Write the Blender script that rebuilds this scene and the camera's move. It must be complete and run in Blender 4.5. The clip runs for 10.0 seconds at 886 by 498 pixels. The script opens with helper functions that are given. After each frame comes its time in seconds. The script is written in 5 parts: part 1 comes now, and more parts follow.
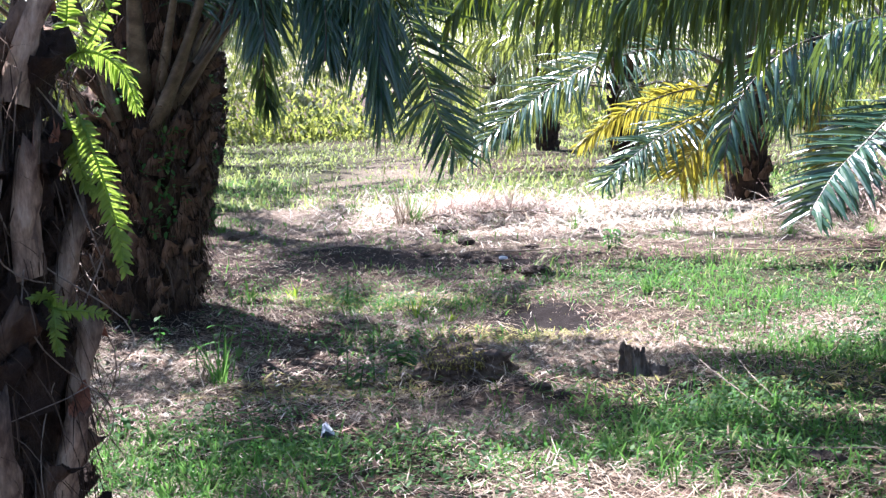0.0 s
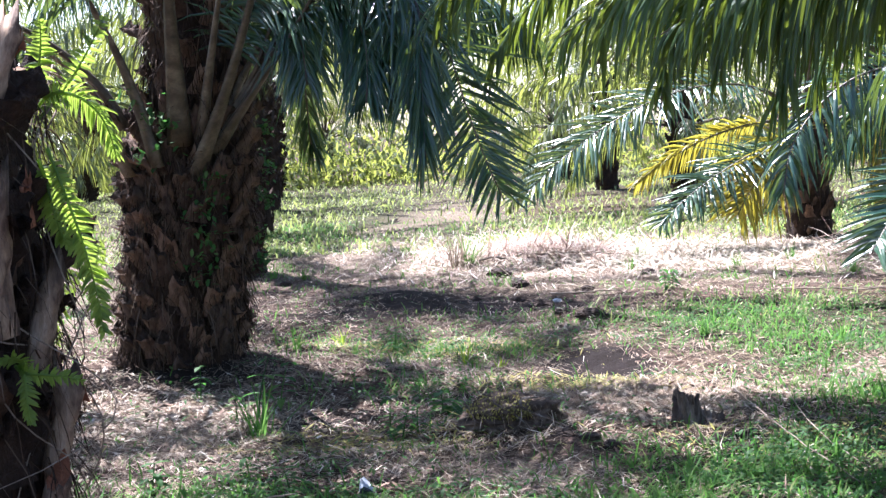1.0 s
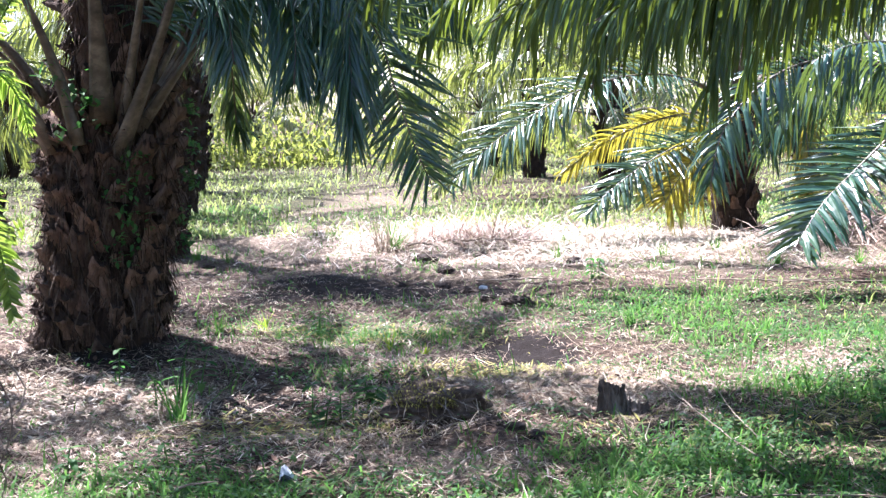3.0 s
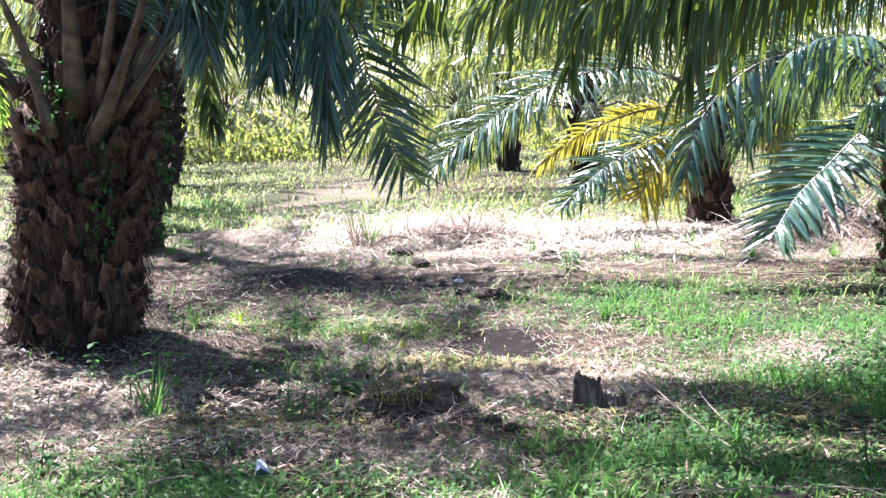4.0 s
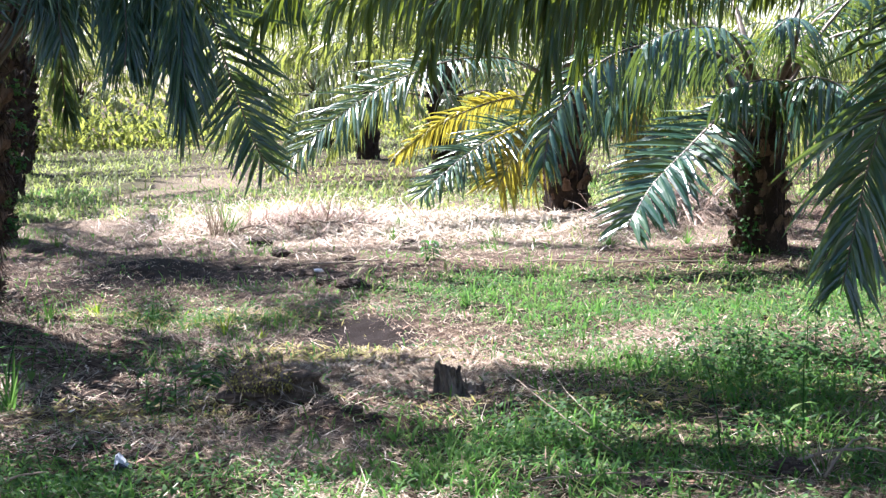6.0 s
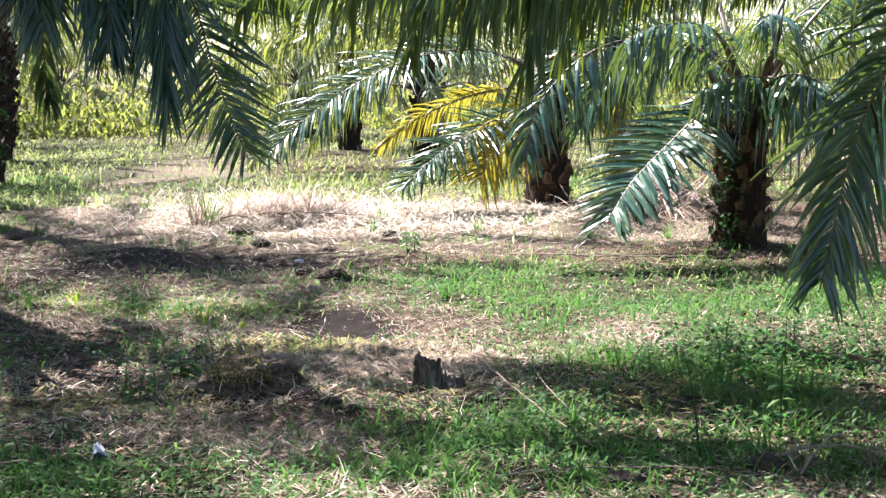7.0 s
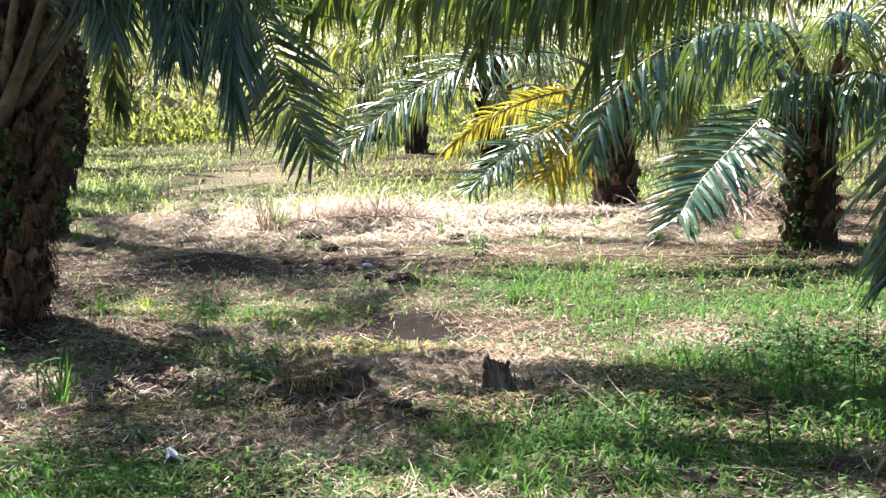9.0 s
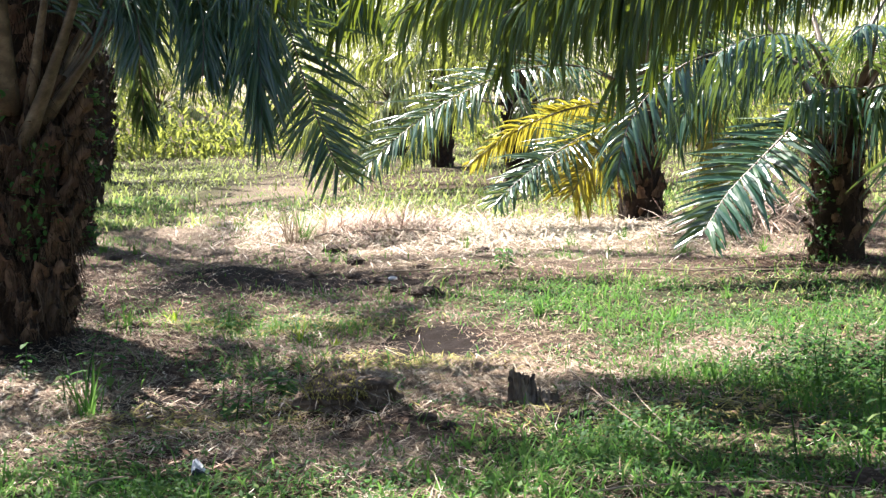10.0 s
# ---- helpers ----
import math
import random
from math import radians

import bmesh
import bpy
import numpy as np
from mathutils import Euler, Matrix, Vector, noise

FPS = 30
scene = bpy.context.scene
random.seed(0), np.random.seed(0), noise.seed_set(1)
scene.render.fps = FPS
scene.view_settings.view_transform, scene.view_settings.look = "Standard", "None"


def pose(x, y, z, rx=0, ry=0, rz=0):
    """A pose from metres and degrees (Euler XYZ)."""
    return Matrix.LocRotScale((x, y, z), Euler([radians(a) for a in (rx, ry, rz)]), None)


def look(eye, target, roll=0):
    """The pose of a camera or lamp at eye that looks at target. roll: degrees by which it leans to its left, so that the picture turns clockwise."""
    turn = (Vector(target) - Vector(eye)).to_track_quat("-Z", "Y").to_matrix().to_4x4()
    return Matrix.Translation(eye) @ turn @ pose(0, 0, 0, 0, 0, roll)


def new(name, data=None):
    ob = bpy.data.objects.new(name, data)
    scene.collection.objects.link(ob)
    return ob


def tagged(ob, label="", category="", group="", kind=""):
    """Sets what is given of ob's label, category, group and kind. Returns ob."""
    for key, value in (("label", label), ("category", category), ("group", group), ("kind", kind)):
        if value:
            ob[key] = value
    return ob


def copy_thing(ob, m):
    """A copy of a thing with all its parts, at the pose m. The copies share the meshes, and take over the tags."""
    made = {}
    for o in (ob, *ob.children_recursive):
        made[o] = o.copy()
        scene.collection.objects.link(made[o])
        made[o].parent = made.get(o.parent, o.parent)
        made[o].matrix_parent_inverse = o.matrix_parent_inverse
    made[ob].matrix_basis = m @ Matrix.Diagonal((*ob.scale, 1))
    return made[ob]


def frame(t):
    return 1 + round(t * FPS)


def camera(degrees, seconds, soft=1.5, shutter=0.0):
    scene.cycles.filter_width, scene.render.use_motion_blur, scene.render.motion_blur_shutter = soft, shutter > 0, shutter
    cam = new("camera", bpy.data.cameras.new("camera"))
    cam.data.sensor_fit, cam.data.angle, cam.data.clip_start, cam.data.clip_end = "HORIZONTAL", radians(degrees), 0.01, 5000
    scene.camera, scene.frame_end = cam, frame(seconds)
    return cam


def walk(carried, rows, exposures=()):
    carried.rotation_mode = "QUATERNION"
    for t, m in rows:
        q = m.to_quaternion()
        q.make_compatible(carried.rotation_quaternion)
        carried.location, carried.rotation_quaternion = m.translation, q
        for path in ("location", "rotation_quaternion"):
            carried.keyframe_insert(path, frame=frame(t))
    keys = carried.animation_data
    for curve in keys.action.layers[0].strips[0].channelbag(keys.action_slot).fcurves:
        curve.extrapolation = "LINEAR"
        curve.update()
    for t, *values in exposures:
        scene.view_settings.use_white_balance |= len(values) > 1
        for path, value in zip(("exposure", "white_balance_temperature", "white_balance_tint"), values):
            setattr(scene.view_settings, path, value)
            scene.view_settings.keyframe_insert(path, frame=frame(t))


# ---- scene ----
cam = camera(31.4, 10.0, soft=1.4)
PATH = [
    (0, (0.038, 0.757, 1.673), (0.033, 2.746, 1.466), -1.8),
    (0.5, (0.067, 0.861, 1.662), (0.012, 2.853, 1.489), -2.1),
    (1, (0.148, 1.058, 1.661), (0.064, 3.051, 1.509), -2.8),
    (1.5, (0.162, 1.082, 1.663), (0.122, 3.076, 1.505), -1.9),
    (2, (0.148, 1.138, 1.658), (0.091, 3.13, 1.495), -3.0),
    (2.5, (0.142, 1.161, 1.657), (0.124, 3.154, 1.487), -2.2),
    (4, (0.131, 1.187, 1.65), (0.173, 3.178, 1.467), -1.5),
    (4.5, (0.129, 1.182, 1.652), (0.218, 3.171, 1.463), -1.4),
    (5, (0.133, 1.187, 1.653), (0.286, 3.172, 1.465), -1.3),
    (5.5, (0.132, 1.178, 1.658), (0.342, 3.158, 1.468), -1.3),
    (6, (0.128, 1.169, 1.667), (0.347, 3.147, 1.464), -1.3),
    (7.5, (0.12, 1.158, 1.673), (0.37, 3.131, 1.459), -0.3),
    (8, (0.115, 1.15, 1.673), (0.333, 3.128, 1.47), -0.3),
    (8.5, (0.113, 1.145, 1.675), (0.3, 3.126, 1.47), -0.8),
    (9, (0.121, 1.152, 1.675), (0.279, 3.134, 1.466), -1.4),
    (9.5, (0.127, 1.158, 1.675), (0.271, 3.142, 1.473), -1.5),
    (10, (0.124, 1.145, 1.672), (0.25, 3.132, 1.481), -1.5),
]
walk(cam, [(t, look(eye, target, roll)) for t, eye, target, roll in PATH], exposures=[(0.0, 2.49, 5780, 22), (1.5, 2.47, 5780, 22), (2.5, 2.58, 5780, 22), (4.3, 2.67, 5820, 22), (5.5, 2.45, 5950, 21), (8.0, 2.35, 6520, 16), (10.0, 2.37, 6720, 15)])

# ---- world, sun, exposure ----
SUN_ELEVATION, SUN_AZIMUTH = 60.0, -35.0      # degrees; azimuth from +y towards +x
world = bpy.data.worlds.new("sky")
scene.world = world
world.use_nodes = True
wn = world.node_tree.nodes
sky = wn.new("ShaderNodeTexSky")
sky.sky_type, sky.sun_disc = "NISHITA", False
sky.sun_elevation, sky.sun_rotation = radians(SUN_ELEVATION), radians(SUN_AZIMUTH)
sky.air_density, sky.dust_density = 1.0, 1.0
wn["Background"].inputs["Strength"].default_value = 0.056
world.node_tree.links.new(sky.outputs[0], wn["Background"].inputs["Color"])
sun = new("sun", bpy.data.lights.new("sun", "SUN"))
sun.data.energy, sun.data.angle, sun.data.color = 5.0, radians(0.53), (1.0, 0.96, 0.9)
se, sa = radians(SUN_ELEVATION), radians(SUN_AZIMUTH)
sun.matrix_world = look((math.sin(sa) * math.cos(se) * 50, math.cos(sa) * math.cos(se) * 50, math.sin(se) * 50), (0, 0, 0))


# ---- materials ----
def nodes_of(name):
    mat = bpy.data.materials.new(name)
    mat.use_nodes = True
    nt = mat.node_tree
    return mat, nt, nt.nodes["Principled BSDF"], nt.nodes["Material Output"]


def noise_node(nt, scale, detail=5.0, rough=0.6, stretch=None, coord="Object"):
    tc = nt.nodes.new("ShaderNodeTexCoord")
    n = nt.nodes.new("ShaderNodeTexNoise")
    n.inputs["Scale"].default_value, n.inputs["Detail"].default_value, n.inputs["Roughness"].default_value = scale, detail, rough
    if stretch:
        mp = nt.nodes.new("ShaderNodeMapping")
        mp.inputs["Scale"].default_value = stretch
        nt.links.new(tc.outputs[coord], mp.inputs[0])
        nt.links.new(mp.outputs[0], n.inputs["Vector"])
    else:
        nt.links.new(tc.outputs[coord], n.inputs["Vector"])
    return n.outputs["Fac"]


def ramp(nt, fac, stops):
    r = nt.nodes.new("ShaderNodeValToRGB")
    el = r.color_ramp.elements
    while len(el) < len(stops):
        el.new(0.5)
    for e, (p, c) in zip(el, stops):
        e.position, e.color = p, (*c, 1)
    nt.links.new(fac, r.inputs["Fac"])
    return r.outputs["Color"]


def mixed(nt, fac, a, b, mode="MIX"):
    m = nt.nodes.new("ShaderNodeMix")
    m.data_type, m.blend_type = "RGBA", mode
    for sock, v in ((m.inputs[0], fac), (m.inputs[6], a), (m.inputs[7], b)):
        if isinstance(v, (int, float)):
            sock.default_value = v
        elif isinstance(v, tuple):
            sock.default_value = (*v, 1)
        else:
            nt.links.new(v, sock)
    return m.outputs[2]


def bump(nt, bsdf, fac, strength, distance):
    b = nt.nodes.new("ShaderNodeBump")
    b.inputs["Strength"].default_value, b.inputs["Distance"].default_value = strength, distance
    nt.links.new(fac, b.inputs["Height"])
    nt.links.new(b.outputs[0], bsdf.inputs["Normal"])


def leaf_material(name, stops, glow, through_part=0.4, rough=0.35, spec=0.5):
    """A thin leaf: glossy above, letting light through; each leaflet has its own tone."""
    mat, nt, bsdf, out = nodes_of(name)
    geo, info = nt.nodes.new("ShaderNodeNewGeometry"), nt.nodes.new("ShaderNodeObjectInfo")
    both, frac = nt.nodes.new("ShaderNodeMath"), nt.nodes.new("ShaderNodeMath")
    frac.operation = "FRACT"
    nt.links.new(geo.outputs["Random Per Island"], both.inputs[0])
    nt.links.new(info.outputs["Random"], both.inputs[1])
    nt.links.new(both.outputs[0], frac.inputs[0])
    tone = frac.outputs[0]
    col = ramp(nt, tone, stops)
    big = noise_node(nt, 2.2, 3)
    col = mixed(nt, 0.5, col, ramp(nt, big, [(0.3, (0.35, 0.4, 0.3)), (0.7, (1, 1, 1))]), "MULTIPLY")
    nt.links.new(col, bsdf.inputs["Base Color"])
    bsdf.inputs["Roughness"].default_value = rough
    bsdf.inputs["Specular IOR Level"].default_value = spec
    tr = nt.nodes.new("ShaderNodeBsdfTranslucent")
    tcol = mixed(nt, 0.6, ramp(nt, tone, [(0, tuple(0.6 * c for c in glow)), (1, glow)]), glow)
    nt.links.new(tcol, tr.inputs["Color"])
    mx = nt.nodes.new("ShaderNodeMixShader")
    mx.inputs[0].default_value = through_part
    nt.links.new(bsdf.outputs[0], mx.inputs[1])
    nt.links.new(tr.outputs[0], mx.inputs[2])
    nt.links.new(mx.outputs[0], out.inputs["Surface"])
    return mat


def rough_material(name, stops, scale=6.0, fine=60.0, rough=0.85, depth=0.01, stretch=None, vary=0.0, spec=0.3):
    mat, nt, bsdf, out = nodes_of(name)
    a, b = noise_node(nt, scale, 6, 0.65, stretch), noise_node(nt, fine, 4, 0.7, stretch)
    col = ramp(nt, a, stops)
    col = mixed(nt, 0.7, col, ramp(nt, b, [(0.25, (0.4, 0.4, 0.4)), (0.75, (1.0, 1.0, 1.0))]), "MULTIPLY")
    if vary:
        info = nt.nodes.new("ShaderNodeObjectInfo")
        col = mixed(nt, vary, col, ramp(nt, info.outputs["Random"], [(0, (0.35, 0.33, 0.3)), (0.5, (0.8, 0.75, 0.7)), (1, (1.4, 1.25, 1.1))]), "MULTIPLY")
    nt.links.new(col, bsdf.inputs["Base Color"])
    bsdf.inputs["Roughness"].default_value = rough
    bsdf.inputs["Specular IOR Level"].default_value = spec
    bump(nt, bsdf, b, 0.8, depth)
    return mat


LEAF = leaf_material("palm_leaflet", [(0, (0.014, 0.046, 0.036)), (0.5, (0.026, 0.082, 0.06)), (1, (0.065, 0.125, 0.07))], (0.22, 0.33, 0.06), 0.2, 0.24, 0.8)
LEAF_YELLOW = leaf_material("yellowing_leaflet", [(0, (0.08, 0.11, 0.02)), (0.6, (0.2, 0.2, 0.03)), (1, (0.3, 0.21, 0.05))], (0.5, 0.44, 0.05), 0.4)
LEAF_OVER = leaf_material("overhanging_leaflet", [(0, (0.014, 0.04, 0.016)), (0.5, (0.028, 0.07, 0.024)), (1, (0.06, 0.11, 0.035))], (0.28, 0.38, 0.04), 0.24, 0.34, 0.4)
LEAF_FAR = leaf_material("far_leaflet", [(0, (0.024, 0.048, 0.02)), (0.5, (0.05, 0.085, 0.03)), (1, (0.1, 0.13, 0.045))], (0.36, 0.42, 0.08), 0.32, 0.28, 0.6)
LEAF_WOOD = leaf_material("woodland_leaf", [(0, (0.03, 0.055, 0.022)), (0.5, (0.055, 0.09, 0.03)), (1, (0.1, 0.13, 0.045))], (0.4, 0.46, 0.09), 0.4, 0.7, 0.15)
FERN = leaf_material("fern_leaf", [(0, (0.05, 0.11, 0.03)), (1, (0.11, 0.19, 0.04))], (0.42, 0.6, 0.08), 0.48, 0.5)
GRASS = leaf_material("grass_blade", [(0, (0.03, 0.1, 0.02)), (0.5, (0.06, 0.18, 0.03)), (0.85, (0.1, 0.2, 0.045)), (1, (0.2, 0.22, 0.08))], (0.16, 0.35, 0.07), 0.36, 0.6, 0.1)
WEED = leaf_material("weed_leaf", [(0, (0.02, 0.06, 0.02)), (0.7, (0.045, 0.11, 0.032)), (1, (0.13, 0.19, 0.06))], (0.1, 0.3, 0.06), 0.3, 0.6, 0.12)
GRASS_PALE = leaf_material("pale_grass", [(0, (0.12, 0.18, 0.05)), (0.6, (0.24, 0.3, 0.1)), (1, (0.46, 0.42, 0.24))], (0.34, 0.42, 0.12), 0.4, 0.6, 0.3)
MOSS = leaf_material("yellow_moss", [(0, (0.1, 0.09, 0.025)), (0.6, (0.3, 0.27, 0.07)), (1, (0.5, 0.45, 0.16))], (0.4, 0.38, 0.08), 0.25, 0.7, 0.2)
LIME = leaf_material("young_grass", [(0, (0.09, 0.17, 0.02)), (1, (0.18, 0.26, 0.03))], (0.4, 0.6, 0.04), 0.5, 0.5, 0.2)
STRAW = leaf_material("dry_straw", [(0, (0.09, 0.055, 0.04)), (0.4, (0.2, 0.142, 0.1)), (0.75, (0.38, 0.3, 0.22)), (1, (0.6, 0.52, 0.42))], (0.4, 0.32, 0.25), 0.15, 0.7, 0.2)
FALLEN = leaf_material("fallen_leaf", [(0, (0.05, 0.028, 0.018)), (0.4, (0.14, 0.075, 0.048)), (0.8, (0.26, 0.155, 0.105)), (1, (0.42, 0.32, 0.23))], (0.2, 0.12, 0.08), 0.1, 0.65, 0.3)
PALE_STRAW = leaf_material("bleached_straw", [(0, (0.34, 0.27, 0.21)), (0.5, (0.56, 0.49, 0.4)), (1, (0.74, 0.69, 0.6))], (0.5, 0.42, 0.3), 0.15, 0.7, 0.2)
PINK_STRAW = leaf_material("dry_frond_straw", [(0, (0.2, 0.12, 0.1)), (0.5, (0.46, 0.34, 0.29)), (1, (0.68, 0.58, 0.5))], (0.5, 0.35, 0.28), 0.15, 0.7, 0.2)
BARK = rough_material("fibrous_bark", [(0.25, (0.01, 0.006, 0.004)), (0.5, (0.035, 0.021, 0.014)), (0.75, (0.09, 0.056, 0.036))], 7, 55, 0.95, 0.03, vary=0.0)
BOOT = rough_material("leaf_base", [(0.25, (0.036, 0.022, 0.016)), (0.5, (0.15, 0.096, 0.068)), (0.75, (0.34, 0.24, 0.17))], 8, 70, 0.9, 0.012, (1, 1, 0.35), vary=0.8)
BOOT_PALE = rough_material("pale_leaf_base", [(0.3, (0.03, 0.02, 0.014)), (0.43, (0.14, 0.095, 0.07)), (0.56, (0.38, 0.28, 0.2)), (0.72, (0.58, 0.48, 0.38))], 14, 80, 0.8, 0.006, (1, 1, 0.3), vary=0.4)
CUT = rough_material("cut_leaf_base", [(0.3, (0.2, 0.07, 0.04)), (0.7, (0.42, 0.18, 0.1))], 20, 120, 0.8, 0.006)
PETIOLE = rough_material("petiole", [(0.3, (0.032, 0.024, 0.016)), (0.5, (0.115, 0.09, 0.058)), (0.72, (0.28, 0.23, 0.155))], 9, 70, 0.42, 0.004, (0.6, 1, 1), vary=0.5, spec=0.5)
FIBRE = leaf_material("root_fibre", [(0, (0.02, 0.013, 0.01)), (0.7, (0.07, 0.045, 0.03)), (1, (0.16, 0.12, 0.09))], (0.1, 0.06, 0.04), 0.05, 0.9, 0.1)
SOIL = rough_material("soil_clod", [(0.3, (0.025, 0.018, 0.014)), (0.7, (0.08, 0.058, 0.045))], 12, 90, 0.95, 0.01)
HUMUS = rough_material("root_humus", [(0.3, (0.035, 0.024, 0.018)), (0.5, (0.1, 0.07, 0.05)), (0.7, (0.2, 0.15, 0.11))], 16, 110, 0.95, 0.012)
ROTTEN = rough_material("rotten_wood", [(0.3, (0.03, 0.021, 0.016)), (0.5, (0.12, 0.095, 0.078)), (0.72, (0.36, 0.31, 0.27))], 12, 90, 0.9, 0.01, (1, 1, 0.25))
TWIG = rough_material("dry_twig", [(0.3, (0.16, 0.12, 0.09)), (0.7, (0.36, 0.3, 0.24))], 14, 90, 0.85, 0.003)
PLASTIC_WHITE = rough_material("white_plastic", [(0.3, (0.6, 0.62, 0.66)), (0.7, (0.82, 0.83, 0.85))], 20, 100, 0.4, 0.001)
PLASTIC_DARK = rough_material("dark_plastic", [(0.3, (0.03, 0.035, 0.05)), (0.7, (0.06, 0.07, 0.1))], 20, 100, 0.4, 0.001)


def ground_material():
    mat, nt, bsdf, out = nodes_of("ground_soil")
    at = nt.nodes.new("ShaderNodeAttribute")
    at.attribute_name = "cover"
    sep = nt.nodes.new("ShaderNodeSeparateColor")
    nt.links.new(at.outputs["Color"], sep.inputs[0])
    big, mid, fine = noise_node(nt, 0.7, 5), noise_node(nt, 7, 8, 0.8), noise_node(nt, 40, 6, 0.8)
    soil = ramp(nt, mid, [(0.35, (0.012, 0.008, 0.006)), (0.5, (0.05, 0.03, 0.02)), (0.65, (0.14, 0.09, 0.064))])
    litter = ramp(nt, fine, [(0.35, (0.035, 0.025, 0.02)), (0.5, (0.16, 0.12, 0.09)), (0.62, (0.42, 0.35, 0.28))])
    green = ramp(nt, mid, [(0.35, (0.012, 0.012, 0.007)), (0.5, (0.035, 0.036, 0.016)), (0.68, (0.13, 0.115, 0.055))])

    def masked(channel, grain, lo, hi):
        s = nt.nodes.new("ShaderNodeMath")
        s.operation = "ADD"
        nt.links.new(channel, s.inputs[0])
        nt.links.new(grain, s.inputs[1])
        m = nt.nodes.new("ShaderNodeMapRange")
        m.inputs["From Min"].default_value, m.inputs["From Max"].default_value = lo, hi
        nt.links.new(s.outputs[0], m.inputs[0])
        return m.outputs[0]
    col = mixed(nt, masked(sep.outputs[1], mid, 0.7, 1.15), soil, litter)
    col = mixed(nt, masked(sep.outputs[0], mid, 0.7, 1.3), col, green)
    # near-black: damp soil, with the shade of pit and palms put into its colour
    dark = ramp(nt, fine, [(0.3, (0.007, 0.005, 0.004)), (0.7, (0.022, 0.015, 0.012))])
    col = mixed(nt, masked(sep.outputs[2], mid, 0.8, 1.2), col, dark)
    col = mixed(nt, 0.5, col, ramp(nt, big, [(0.3, (0.55, 0.52, 0.5)), (0.7, (1.1, 1.08, 1.05))]), "MULTIPLY")
    nt.links.new(col, bsdf.inputs["Base Color"])
    bsdf.inputs["Roughness"].default_value = 0.95
    bsdf.inputs["Specular IOR Level"].default_value = 0.15
    bump(nt, bsdf, fine, 0.9, 0.03)
    return mat


GROUND = ground_material()


# ---- helpers of this scene ----
def mesh_of(name, verts, faces, mats, smooth=False):
    me = bpy.data.meshes.new(name)
    me.from_pydata([tuple(v) for v in verts], [], faces)
    for m in mats if isinstance(mats, (list, tuple)) else [mats]:
        me.materials.append(m)
    if smooth:
        me.polygons.foreach_set("use_smooth", [True] * len(me.polygons))
    me.update()
    return me


def part(name, me, parent, label="", m=None):
    ob = new(name, me)
    ob.parent = parent
    if m is not None:
        ob.matrix_basis = m
    return tagged(ob, label)


def thing(name, x, y, z, label, category, group="", kind=""):
    ob = new(name)
    ob.empty_display_size = 0.2
    ob.matrix_basis = pose(x, y, z)
    return tagged(ob, label, category, group, kind)


def curve_through(points, n):
    """Points along a smooth curve through a few given ones."""
    p = np.array(points, float)
    s = np.r_[0, np.cumsum(np.linalg.norm(np.diff(p, axis=0), axis=1))]
    s /= s[-1]
    u = np.linspace(0, 1, n)
    if len(p) > 5:
        m = np.gradient(p, s, axis=0)
        k = np.clip(np.searchsorted(s, u, side="right") - 1, 0, len(p) - 2)
        h = (s[k + 1] - s[k])[:, None]
        q = (u - s[k])[:, None] / h
        return (2 * q ** 3 - 3 * q ** 2 + 1) * p[k] + (q ** 3 - 2 * q ** 2 + q) * h * m[k] + (3 * q ** 2 - 2 * q ** 3) * p[k + 1] + (q ** 3 - q ** 2) * h * m[k + 1]
    return np.stack([np.polyval(np.polyfit(s, p[:, k], len(p) - 1), u) for k in range(3)], 1)


def unit(v):
    return v / np.maximum(np.linalg.norm(v, axis=-1, keepdims=True), 1e-9)


def tube(points, radii, sides=6, flat=1.0, closed=True):
    """Vertices and faces of a tapering tube along points; flat squeezes it across."""
    p = np.array(points, float)
    t = unit(np.gradient(p, axis=0))
    ref = np.array([0.0, 0, 1]) if abs(t[len(t) // 2][2]) < 0.9 else np.array([1.0, 0, 0])
    a = unit(np.cross(t, ref))
    b = np.cross(a, t)
    verts, faces = [], []
    for k in range(len(p)):
        for j in range(sides):
            w = 2 * math.pi * j / sides
            verts.append(p[k] + radii[k] * (math.cos(w) * a[k] + flat * math.sin(w) * b[k]))
    for k in range(len(p) - 1):
        for j in range(sides):
            q = (j + 1) % sides
            faces.append((k * sides + j, k * sides + q, (k + 1) * sides + q, (k + 1) * sides + j))
    if closed:
        faces.append(tuple(range(sides))[::-1])
        faces.append(tuple((len(p) - 1) * sides + j for j in range(sides)))
    return verts, faces


